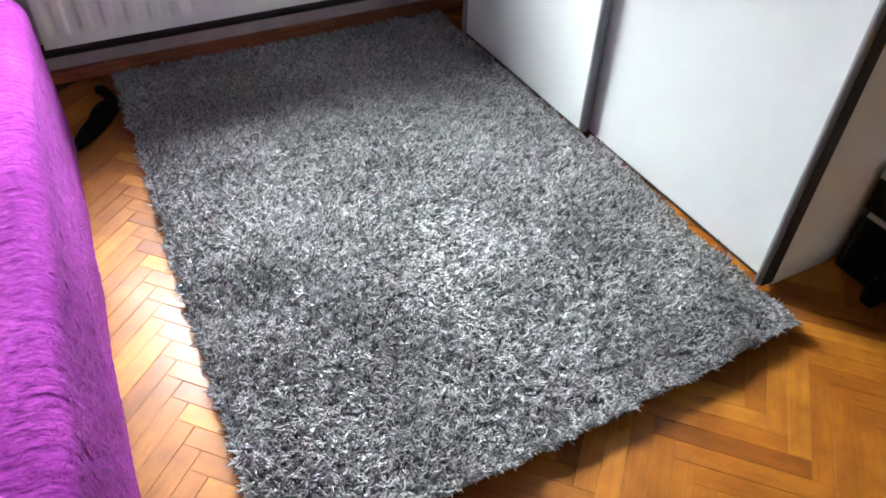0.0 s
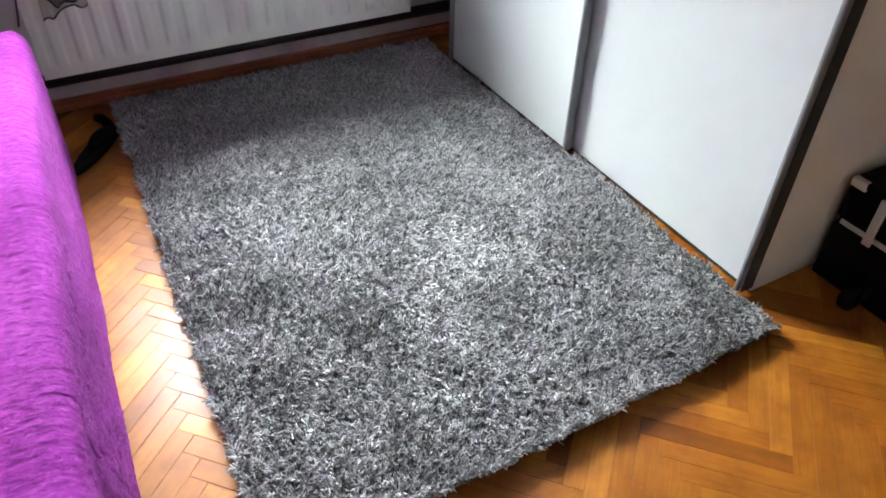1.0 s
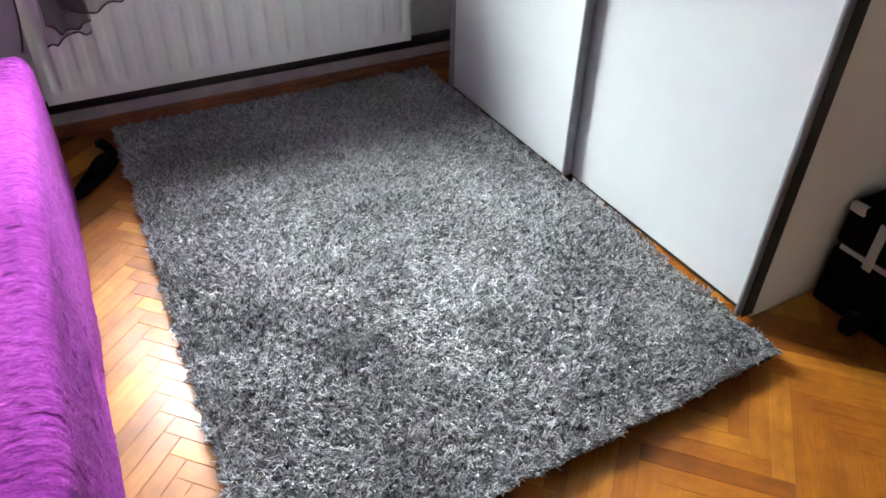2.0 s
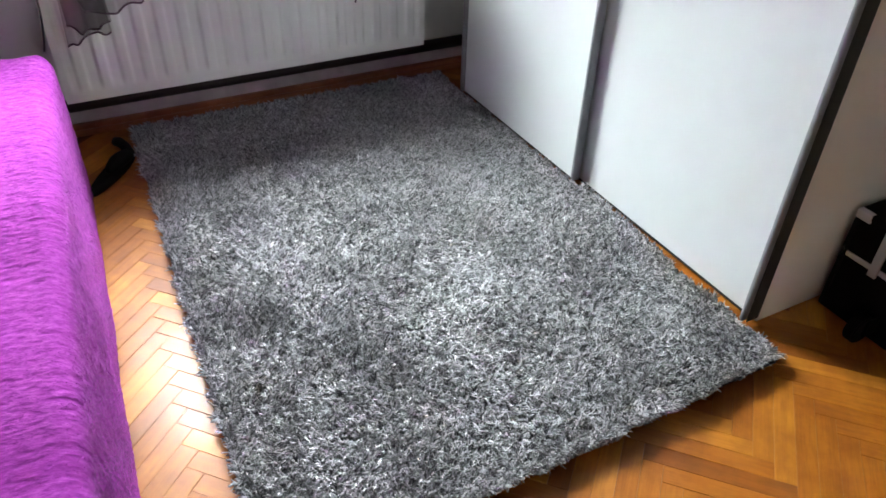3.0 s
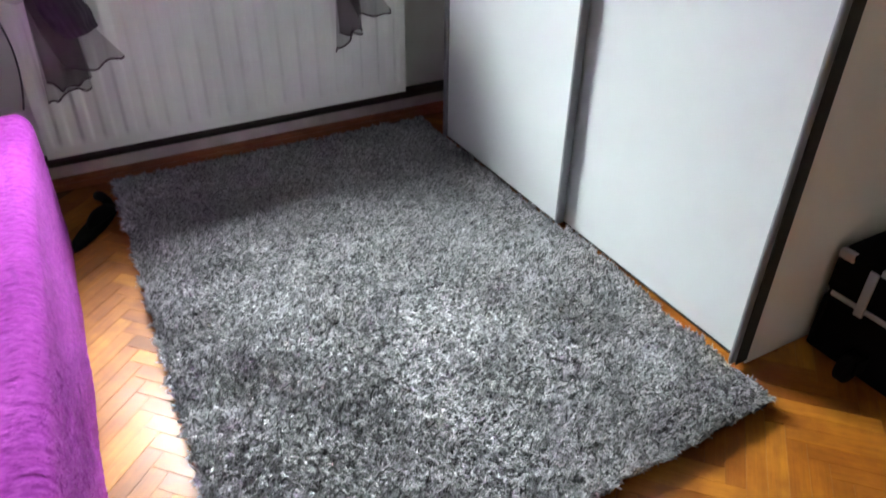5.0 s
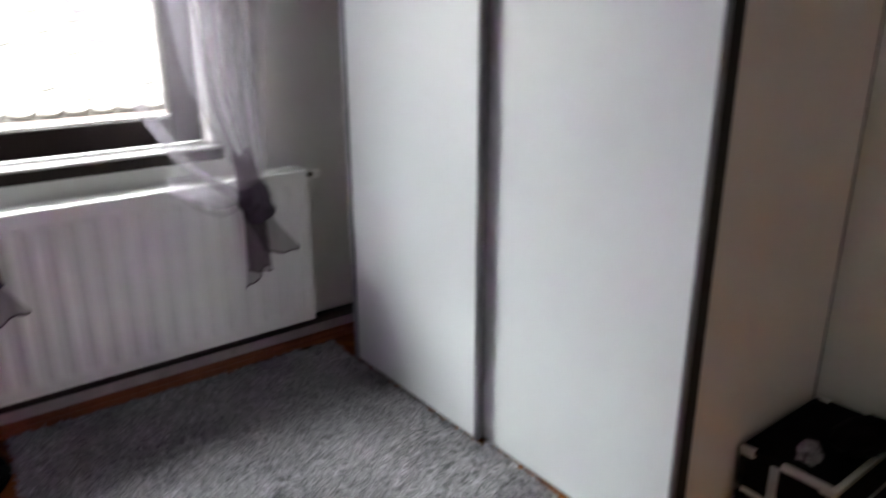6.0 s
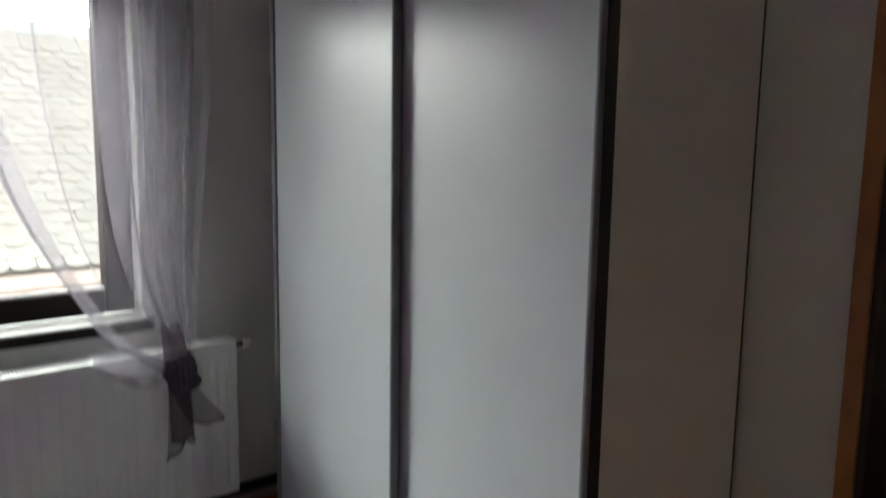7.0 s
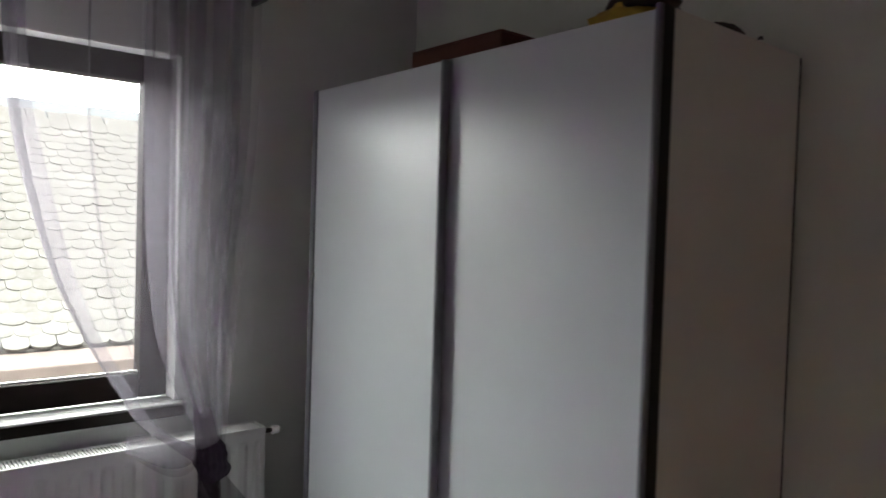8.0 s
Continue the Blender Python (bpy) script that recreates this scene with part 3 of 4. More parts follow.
        top = 0.742 + (0.034 + lift) * (1 - U) + 0.012 * np.sin(5 * U)
        low = 0.722 + 0.030 * (1 - U) ** 2 - sag * np.sin(np.pi * U ** 1.25) ** 0.9
        Zs = top * (1 - V) + low * V + 0.004 * np.sin(9 * V + 4 * U)
        Y = 1.528 - front - 0.024 * np.sin(np.pi * V) * np.sin(np.pi * U) + 0.007 * np.sin(15 * V + 3.0 * U) * (1 - 0.5 * U)
        arrays("swag", np.stack([X.ravel(), Y.ravel(), Zs.ravel()], 1), sheet_faces(nv, nu), cloth, thing, smooth=True)
    # neck of gathered folds above the ribbon
    nt, nv = 80, 30
    A, T = np.meshgrid(np.linspace(0, 2 * np.pi, nt), np.linspace(0, 1, nv))
    r = 0.040 - 0.014 * T + 0.005 * np.sin(8 * A + 2 * T) * (1 - 0.4 * T)
    X = kx - 0.008 - 0.012 * sg * T + r * 1.05 * np.cos(A)
    Y = 1.512 + 0.030 * T + r * 0.8 * np.sin(A)
    Zn = 0.735 + 0.115 * T + 0.020 * T * np.sin(2 * A + 1)
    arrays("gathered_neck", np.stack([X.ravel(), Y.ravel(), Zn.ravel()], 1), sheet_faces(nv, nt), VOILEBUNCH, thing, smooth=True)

    # tail below the ribbon: pleated lobes that part into points, each with a dark hem
    def lobe(dx, long, wide, slant, back, pleats):
        nu, nv = 60, 30
        U, T = np.meshgrid(np.linspace(-1, 1, nu), np.linspace(0, 1, nv))
        half = full * (0.032 + (wide - 0.024) * T ** 0.9)
        ph = rng.uniform(0, 6.28, 3)
        X = kx + sg * dx * T ** 1.2 + half * U + 0.004 * T * np.sin(pleats * U + ph[0])
        Y = 1.506 + back + (0.005 + 0.012 * T) * np.sin(pleats * U + ph[1] + 0.8 * T) + 0.014 * U * U
        Zt = 0.665 - (long + slant * U * sg + 0.010 * np.sin(2.6 * U + ph[2]) + 0.003 * np.sin(9 * U)) * T
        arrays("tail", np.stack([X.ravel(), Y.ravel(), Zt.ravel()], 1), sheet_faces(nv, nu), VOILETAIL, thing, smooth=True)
        edge = [(X[-1, k], Y[-1, k], Zt[-1, k]) for k in range(0, nu, 2)]
        part("tail_hem", tube(edge, 0.0030, 6), HEMTHREAD, thing, "dark stitched hem")

    lobe(-0.006, drop + 0.015, 0.034, -0.026, 0.0, 6.0)
    lobe(0.012, drop - 0.010, 0.030, 0.006, 0.014, 7.0)
    lobe(0.090 * full, drop - 0.060, 0.046, -0.010, 0.006, 6.5)
    # ruched ribbon
    nt, nv = 96, 24
    A, T = np.meshgrid(np.linspace(0, 2 * np.pi, nt), np.linspace(0, 1, nv))
    bulge = np.sin(np.pi * np.clip(T * 0.9 + 0.08, 0, 1)) ** 0.6
    ruche = np.array([noise.noise(Vector((math.cos(q) * 1.6 + seed, math.sin(q) * 1.6, w * 5.0))) for q, w in zip(A.ravel(), T.ravel())]).reshape(A.shape)
    r = 0.036 + 0.016 * bulge + 0.012 * ruche + 0.002 * np.sin(17 * A + 9 * T)
    X = kx - 0.010 + 0.022 * full ** 3 * T + r * 1.05 * np.cos(A)
    Y = 1.510 + r * 0.75 * np.sin(A)
    Zr = 0.748 - 0.105 * full ** 1.4 * T + 0.012 * np.cos(A)
    arrays("ribbon", np.stack([X.ravel(), Y.ravel(), Zr.ravel()], 1), sheet_faces(nv, nt), TIE, thing, smooth=True)
    return thing


curtain("curtain", [-0.405, -0.50, -0.585, -0.658, -0.74, -0.83, -0.905, -0.955, -0.97, -0.975],
        [-0.375, -0.392, -0.422, -0.477, -0.522, -0.547, -0.562, -0.572, -0.578, -0.578],
        [-0.315, -0.305, -0.295, -0.28, -0.262, -0.24, -0.215, -0.195, -0.19, -0.19], -0.360, 1.0, 0.240, 3, 1.15)
curtain("curtain", [-1.225, -1.20, -1.175, -1.15, -1.135, -1.12, -1.11, -1.105, -1.10, -1.10],
        [-1.25, -1.25, -1.255, -1.27, -1.29, -1.31, -1.33, -1.35, -1.36, -1.36],
        [-1.30, -1.33, -1.36, -1.40, -1.45, -1.51, -1.58, -1.64, -1.70, -1.72], -1.248, 0.62, 0.270, 8, 1.55)

# ---- bed ----
BX0, BX1, BY0, BY1, BZ = -2.33, -1.364, -0.86, 1.315, 0.435
bed = tagged(empty("bed", (0, 0, 0)), "low bed covered with a magenta plush blanket hanging to the floor", "bed")


def blanket():
    """One draped sheet: flat top, rounded shoulders, sides falling to the floor."""
    r = 0.045
    prof = []
    for k in range(160):
        prof.append((BX0 + (BX1 - r - BX0) * k / 159, BZ))
    for k in range(1, 12):
        a = math.pi / 2 * k / 12
        prof.append((BX1 - r + r * math.sin(a), BZ - r + r * math.cos(a)))
    for k in range(80):
        t = k / 79
        prof.append((BX1 + 0.006 * math.sin(t * 3.0), (BZ - r) * (1 - t) + 0.012 * t))
    P = np.array(prof)
    ny = 430
    ys = np.linspace(BY0, BY1 - r, ny)
    X = np.repeat(P[:, 0][None, :], ny, 0)
    Z = np.repeat(P[:, 1][None, :], ny, 0)
    Y = np.repeat(ys[:, None], len(P), 1)
    # rounded foot end: continue the sheet over the end by shrinking the profile
    ex, ey, ez = [], [], []
    for k in range(1, 12):
        a = math.pi / 2 * k / 12
        ey.append(np.full(len(P), BY1 - r + r * math.sin(a)))
        d = r * (1 - math.cos(a))
        ex.append(P[:, 0] - np.clip((P[:, 0] - (BX1 - 2 * r)) / (2 * r), 0, 1) * d)
        ez.append(np.minimum(P[:, 1], BZ - d))
    for k in range(40):
        t = (k + 1) / 40
        ey.append(np.full(len(P), BY1))
        ex.append(P[:, 0] - np.clip((P[:, 0] - (BX1 - 2 * r)) / (2 * r), 0, 1) * r)
        ez.append(np.minimum(P[:, 1], (BZ - r) * (1 - t) + 0.012 * t))
    X, Y, Z = np.vstack([X, ex]), np.vstack([Y, ey]), np.vstack([Z, ez])
    v = np.stack([X.ravel(), Y.ravel(), Z.ravel()], 1)
    n0, n1 = X.shape
    # short wavy ridges in the pile and a few soft dents
    d = np.array([0.0026 * noise.noise(Vector((p[0] * 38 + p[2] * 30 + 1.5 * noise.noise(Vector((p[0] * 9, p[1] * 9, 5))), p[1] * 150, 0.3)))
                  + 0.0012 * noise.noise(Vector((p[0] * 60, p[1] * 200, p[2] * 60)))
                  + 0.007 * noise.noise(Vector((p[0] * 4, p[1] * 5, p[2] * 4))) for p in v])
    nrm = np.zeros_like(v)
    dz = np.gradient(Z, axis=1).ravel()
    dx = np.gradient(X, axis=1).ravel()
    ln = np.hypot(dx, dz) + 1e-9
    nrm[:, 0], nrm[:, 2] = -dz / ln, dx / ln
    v = v + nrm * d[:, None]
    v[:, 2] = np.maximum(v[:, 2], 0.004)
    i = np.arange(n0 * n1).reshape(n0, n1)
    q = np.stack([i[:-1, :-1].ravel(), i[:-1, 1:].ravel(), i[1:, 1:].ravel(), i[1:, :-1].ravel()], 1)
    ob = arrays("blanket", v, q, PLUSH, bed, smooth=True)
    ob["label"] = "magenta plush blanket with a rippled pile"
    return v.reshape(n0, n1, 3)


sheet = blanket()
part("mattress", box(BX0 + 0.004, BX1 - 0.03, BY0, BY1 - 0.05, 0.12, BZ - 0.03, bevel=0.03), DARKCLOTHSHADE, bed)
part("bed_base", box(BX0 + 0.004, BX1 - 0.035, BY0 + 0.01, BY1 - 0.055, 0.05, 0.119, bevel=0.004), FRAMEWOOD, bed)
for lx in (BX0 + 0.05, BX1 - 0.12):
    for ly in (BY0 + 0.06, BY1 - 0.14):
        part("leg", box(lx, lx + 0.05, ly, ly + 0.05, 0.0, 0.0495), FRAMEWOOD, bed)


def fibres(name, roots, dirs, length, width, mat, parent, rng, lift):
    """Many small tapered ribbons, each of two quads, bent towards dirs."""
    n = len(roots)
    side = np.stack([-dirs[:, 1], dirs[:, 0], np.zeros(n)], 1)
    side += rng.normal(0, 0.25, (n, 3))
    side /= np.linalg.norm(side, axis=1)[:, None]
    L, W = length[:, None], width[:, None]
    up = lift
    p0 = roots
    p1 = roots + up * L * 0.55 + dirs * L * 0.22
    p2 = roots + up * L * 0.80 + dirs * L * 0.75
    v = np.stack([p0 - side * W * 0.5, p0 + side * W * 0.5, p1 + side * W * 0.55, p1 - side * W * 0.55,
                  p2 + side * W * 0.2, p2 - side * W * 0.2], 1).reshape(-1, 3)
    b = np.arange(n)[:, None] * 6
    q = np.concatenate([b + np.array([0, 1, 2, 3]), b + np.array([3, 2, 4, 5])], 0)
    me = bpy.data.meshes.new(name)
    me.vertices.add(len(v))
    me.vertices.foreach_set("co", v.astype(np.float32).ravel())
    me.loops.add(q.size)
    me.loops.foreach_set("vertex_index", q.astype(np.int32).ravel())
    me.polygons.add(len(q))
    me.polygons.foreach_set("loop_start", np.arange(0, q.size, 4, dtype=np.int32))
    me.polygons.foreach_set("use_smooth", np.ones(len(q), bool))
    me.update(calc_edges=True)
    me.materials.append(mat)
    ob = new(name, me)
    ob.parent = parent
    ob["kind"] = "stuff"
    return ob


# ---- rug ----
RC = [Vector((-1.240, -0.120, 0)), Vector((-0.050, -0.124, 0)), Vector((-0.036, 1.578, 0)), Vector((-1.200, 1.590, 0))]
rug = tagged(empty("rug", (0, 0, 0)), "grey long-pile shag rug lying on the parquet", "rug")
bm = bmesh.new()
lo = [bm.verts.new(p + Vector((0, 0, 0.001))) for p in RC]
hi = [bm.verts.new(p + Vector((0, 0, 0.010))) for p in RC]
bm.faces.new(lo[::-1])
bm.faces.new(hi)
for k in range(4):
    bm.faces.new((lo[k], lo[(k + 1) % 4], hi[(k + 1) % 4], hi[k]))
part("backing", bm, RUGBACK, rug)


def yarns(name, p0, p1, p2, radius, mat, parent, rng):
    """Many short bent yarns, each a three-sided tube of two joints."""
    n = len(p0)
    d = p2 - p0
    d /= np.linalg.norm(d, axis=1)[:, None]
    s1 = np.cross(d, rng.normal(0, 1, (n, 3)))
    s1 /= np.linalg.norm(s1, axis=1)[:, None]
    s2 = np.cross(d, s1)
    rings = []
    for p, k in ((p0, 0.9), (p1, 1.0), (p2, 0.55)):
        for q in range(3):
            a = 2 * math.pi * q / 3
            rings.append(p + (s1 * math.cos(a) + s2 * math.sin(a)) * (radius * k)[:, None])
    v = np.stack(rings, 1).reshape(-1, 3)
    b = np.arange(n)[:, None] * 9
    q = np.concatenate([b + np.array([r * 3 + k, r * 3 + (k + 1) % 3, r * 3 + 3 + (k + 1) % 3, r * 3 + 3 + k])
                        for r in range(2) for k in range(3)], 0)
    me = bpy.data.meshes.new(name)
    me.vertices.add(len(v))
    me.vertices.foreach_set("co", v.astype(np.float32).ravel())
    me.loops.add(q.size)
    me.loops.foreach_set("vertex_index", q.astype(np.int32).ravel())
    me.polygons.add(len(q))
    me.polygons.foreach_set("loop_start", np.arange(0, q.size, 4, dtype=np.int32))
    me.polygons.foreach_set("use_smooth", np.ones(len(q), bool))
    me.update(calc_edges=True)
    me.materials.append(mat)
    ob = new(name, me)
    ob.parent = parent
    ob["kind"] = "stuff"
    return ob


# trodden and ruffled places of the pile: x, y, reach, how flat (+) or upright (-)
WORN = [(-0.60, 0.42, 0.13, 0.8), (-0.68, 0.22, 0.12, 0.7), (-0.50, 0.28, 0.10, 0.5), (-0.86, 0.86, 0.16, 0.35),
        (-0.60, 0.28, 0.05, -0.9), (-0.90, 0.32, 0.13, -0.6), (-1.10, 0.55, 0.14, -0.4), (-1.05, 1.25, 0.20, -0.5),
        (-0.30, 0.30, 0.16, -0.5), (-0.80, 0.02, 0.10, 0.5)]


def rug_pile():
    rng = np.random.default_rng(11)
    n, rows = 156000, 16000
    s, t = rng.random(n + rows), rng.random(n + rows)
    # a dense border row along the four bound edges
    side = rng.integers(0, 4, rows)
    inset = rng.uniform(0.0, 0.010, rows)
    s[n:] = np.where(side == 0, inset, np.where(side == 1, 1 - inset, s[n:]))
    t[n:] = np.where(side == 2, inset * 0.7, np.where(side == 3, 1 - inset * 0.7, t[n:]))
    n += rows
    c4 = np.array([p[:] for p in RC])
    P = ((1 - s) * (1 - t))[:, None] * c4[0] + (s * (1 - t))[:, None] * c4[1] + (s * t)[:, None] * c4[2] + ((1 - s) * t)[:, None] * c4[3]
    P[:, 2] = 0.009
    P[:, 0] += s * 0.022 * np.sin(np.pi * np.clip((t - 0.2) / 0.8, 0, 1))
    P[:, 1] -= (1 - t) ** 3 * 0.020 * np.sin(np.pi * s)
    P[:, 0] = np.minimum(P[:, 0], np.where(P[:, 1] > 0.66, -0.050, -0.022))
    # yarns lean every way, clump by clump, with a slow swirl beneath
    ang = np.array([2.6 * noise.noise(Vector((p[0] * 4.0, p[1] * 4.0, 0))) + 5.0 * noise.noise(Vector((p[0] * 60, p[1] * 60, 4))) for p in P])
    ang = ang - 1.2 + rng.normal(0, 0.75, n)
    ds, dt = np.minimum(s, 1 - s) * 1.19, np.minimum(t, 1 - t) * 1.70
    rim = np.minimum(ds, dt)
    out = np.stack([np.where(ds < dt, np.sign(s - 0.5), 0), np.where(ds < dt, 0, np.sign(t - 0.5)), np.zeros(n)], 1)
    k = np.clip(1 - rim / 0.022, 0, 1) * rng.uniform(0.15, 0.75, n)
    wob = np.array([noise.noise(Vector((p[0] * 26, p[1] * 26, 9))) for p in P])
    P += out * (np.clip(1 - rim / 0.03, 0, 1) * (wob * 0.012 - 0.004))[:, None]
    d = np.stack([np.cos(ang), np.sin(ang), np.zeros(n)], 1)
    d = d * (1 - k)[:, None] + out * k[:, None]
    # keep the pile off the wardrobe doors
    d[:, 0] = np.where(P[:, 0] > -0.09, np.minimum(d[:, 0], 0.1), d[:, 0])
    d[:, 0] = np.where((P[:, 0] > -0.068) & (P[:, 1] > 0.66), np.minimum(d[:, 0], -0.3), d[:, 0])
    # how far a yarn lies down: trodden places, patches, clumps and chance
    flat = np.array([0.28 * noise.noise(Vector((p[0] * 7.0, p[1] * 7.0, 2))) + 0.38 * noise.noise(Vector((p[0] * 38, p[1] * 38, 7))) for p in P])
    for wx, wy, reach, much in WORN:
        flat += 0.38 * much * np.exp(-((P[:, 0] - wx) ** 2 + (P[:, 1] - wy) ** 2) / reach ** 2)
    flat = np.clip(0.40 + flat + rng.normal(0, 0.15, n), 0.08, 1.0)
    clump = np.array([noise.noise(Vector((p[0] * 64, p[1] * 64, 13))) for p in P])
    L = rng.uniform(0.027, 0.037, n) * (1 + 0.34 * clump) * (1 + 0.25 * k)
    up = np.array([0.0, 0.0, 1.0])
    e1 = (d * (0.40 * flat + 0.25 * k)[:, None] + up) * (L * 0.66)[:, None]
    turn = rng.normal(0, 0.9, n)
    d2 = np.stack([d[:, 0] * np.cos(turn) - d[:, 1] * np.sin(turn), d[:, 0] * np.sin(turn) + d[:, 1] * np.cos(turn), d[:, 2]], 1)
    near_door = (P[:, 0] > -0.075)
    d2[near_door] = d[near_door]
    e2 = d2 * (L * (0.20 + 0.30 * flat))[:, None] + up * (L * (0.34 - 0.38 * flat))[:, None]
    return yarns("shag_surface", P, P + e1, P + e1 + e2, rng.uniform(0.0013, 0.0021, n), YARN, rug, rng)


rug_pile()["label"] = "dense mixed grey yarn tufts"


def plush_pile():
    """Short soft nap over the part of the blanket that faces the room."""
    rng = np.random.default_rng(5)
    n0, n1, _ = sheet.shape
    n = 75000
    i = rng.random(n) * (n0 - 2)
    j = rng.random(n) * (n1 - 2)
    a, b = i.astype(int), j.astype(int)
    P = sheet[a, b] + (sheet[a + 1, b] - sheet[a, b]) * (i - a)[:, None] + (sheet[a, b + 1] - sheet[a, b]) * (j - b)[:, None]
    e1, e2 = sheet[a + 1, b] - sheet[a, b], sheet[a, b + 1] - sheet[a, b]
    nr = np.cross(e2, e1)
    nr /= np.linalg.norm(nr, axis=1)[:, None] + 1e-9
    ang = np.array([2.5 * noise.noise(Vector((p[0] * 14, p[1] * 34, p[2] * 14))) for p in P]) - 1.57 + rng.normal(0, 0.35, n)
    d = np.stack([np.cos(ang), np.sin(ang), np.zeros(n)], 1)
    d -= nr * (d * nr).sum(1)[:, None]
    return fibres("nap", P, d, rng.uniform(0.004, 0.007, n), rng.uniform(0.0008, 0.0013, n), PLUSH, bed, rng, nr * 0.16)


plush_pile()

bed.matrix_world = Matrix.Translation((-1.364, 1.3, 0)) @ pose(0, 0, 0, 0, 0, -2.0) @ Matrix.Translation((1.364, -1.3, 0))

# ---- black shoe by the bed ----
shoe = tagged(empty("slipper", (-1.295, 1.36, 0)), "black slipper lying on the parquet beside the bed", "slipper")
m = pose(0, 0, 0, 0, 0, 55)
bm = bmesh.new()
bmesh.ops.create_uvsphere(bm, u_segments=24, v_segments=12, radius=1.0)
for v in bm.verts:
    x, y, z = v.co
    v.co = m @ Vector((0.135 * x, (0.030 + 0.006 * x) * y, 0.012 + 0.012 * max(-1, min(1, z * 2))))
part("sole", bm, RUBBER, shoe, smooth=True)
bm = bmesh.new()
bmesh.ops.create_uvsphere(bm, u_segments=24, v_segments=14, radius=1.0)
for v in bm.verts:
    x, y, z = v.co
    v.co = m @ Vector((0.055 + 0.075 * x, (0.031 + 0.004 * x) * y, 0.024 + 0.024 * max(0, z) * (1.05 - 0.35 * x)))
part("upper", bm, BLACKFAB, shoe, smooth=True)
bm = tube([(0.065, 0.080, 0.022), (0.058, 0.115, 0.034), (0.046, 0.150, 0.036), (0.038, 0.175, 0.026)], 0.016, 12)
part("strap", bm, BLACKFAB, shoe, smooth=True)

# ---- cable above the bed ----
pts = []
for k in range(24):
    t = k / 23
    pts.append((-1.372 + 0.036 * math.sin(t * 2.6) - 0.075 * t * t, 1.33 + 0.06 * t, 0.425 + 0.36 * t))
cable = tagged(link("cable", tube(pts, 0.0028, 6), CABLE, smooth=True), "thin black cable rising behind the bed end", "cable")

# ---- trolley case ----
CX0, CX1, CY0, CY1, CZ0, CZ1 = 0.215, 0.598, -0.248, -0.020, 0.001, 0.287
case = tagged(empty("trolley_case", (CX0, CY0, 0)), "black trolley case with aluminium edges standing by the wardrobe side", "case")
inv = Matrix.Translation((-CX0, -CY0, 0))


def case_part(name, bm, mat, label="", smooth=False):
    ob = part(name, bm, mat, case, label, smooth)
    ob.matrix_parent_inverse = inv
    return ob


SPL = 0.172
case_part("lower_shell", box(CX0, CX1, CY0, CY1, CZ0, SPL - 0.002, bevel=0.004), BLACKFAB)
case_part("lid", box(CX0, CX1, CY0, CY1, SPL + 0.002, CZ1, bevel=0.004), BLACKFAB)
e = 0.011
for cx in (CX0, CX1):
    for cy in (CY0, CY1):
        sx, sy = (1 if cx == CX0 else -1), (1 if cy == CY0 else -1)
        for z0, z1 in ((CZ0 + 0.004, SPL - 0.012), (SPL + 0.012, CZ1 - 0.012)):
            xa, xb = sorted((cx - sx * 0.003, cx + sx * e))
            ya, yb = sorted((cy - sy * 0.003, cy + sy * e))
            case_part("edge_trim", box(xa, xb, ya, yb, z0, z1, bevel=0.003),
                      *((CASEALU, "aluminium edge trim") if cx == CX0 and cy == CY0 else (RUBBER, "dark edge trim")))
ym = (CY0 + CY1) / 2 + 0.03
for zc, mat in ((SPL, CASEALU), (CZ1 - 0.004, BLACKFAB)):
    for x0, x1, y0, y1 in ((CX0 + e, CX1 - e, CY0 - 0.003, CY0 + e), (CX0 + e, CX1 - e, CY1 - e, CY1 + 0.003),
                           (CX0 - 0.003, CX0 + e, CY0 + e, CY1 - e), (CX1 - e, CX1 + 0.003, CY0 + e, CY1 - e)):
        case_part("rim_trim", box(x0, x1, y0, y1, zc - 0.007, zc + 0.007, bevel=0.002), mat)
case_part("top_trim", box(CX0 - 0.006, CX0 + 0.012, CY0 + e, ym - 0.017, CZ1 - 0.012, CZ1 + 0.0055, bevel=0.004), CASEALU, "aluminium lid edge")
case_part("top_trim", box(CX0 + 0.012, CX1 - 0.014, CY0 - 0.006, CY0 + 0.011, CZ1 - 0.012, CZ1 + 0.0055, bevel=0.004), CASEALU, "aluminium lid edge")
for cx in (CX0, CX1):
    for cy in (CY0, CY1):
        bm = box(cx - 0.014 if cx == CX1 else cx - 0.005, cx + 0.005 if cx == CX1 else cx + 0.014,
                 cy - 0.036 if cy == CY1 else cy - 0.005, cy + 0.005 if cy == CY1 else cy + 0.036, CZ1 - 0.02, CZ1 + 0.004, bevel=0.005, seg=3)
        case_part("corner_cap", bm, CASEALU, "metal corner cap")
case_part("clasp", box(CX0 - 0.008, CX0 - 0.001, ym - 0.016, ym + 0.006, SPL - 0.018, CZ1 - 0.010, bevel=0.002), CASEALU, "metal clasp strip")
cx, cy, r = CX0 - 0.034, CY0 + 0.100, 0.038
bm = rod((cx, cy - 0.014, r), (cx, cy + 0.014, r), r, 24)
bmesh.ops.bevel(bm, geom=[ed for ed in bm.edges if len(ed.link_faces) == 2 and abs(ed.calc_face_angle(0)) > 1.2], offset=0.004, segments=2, affect="EDGES")
case_part("wheel", bm, RUBBER, "black trolley wheel")
for ya in (cy - 0.022, cy + 0.0145):
    case_part("axle_bracket", box(cx - 0.008, CX0 + 0.002, ya, ya + 0.0075, 0.026, 0.072, bevel=0.002), BLACKFAB)

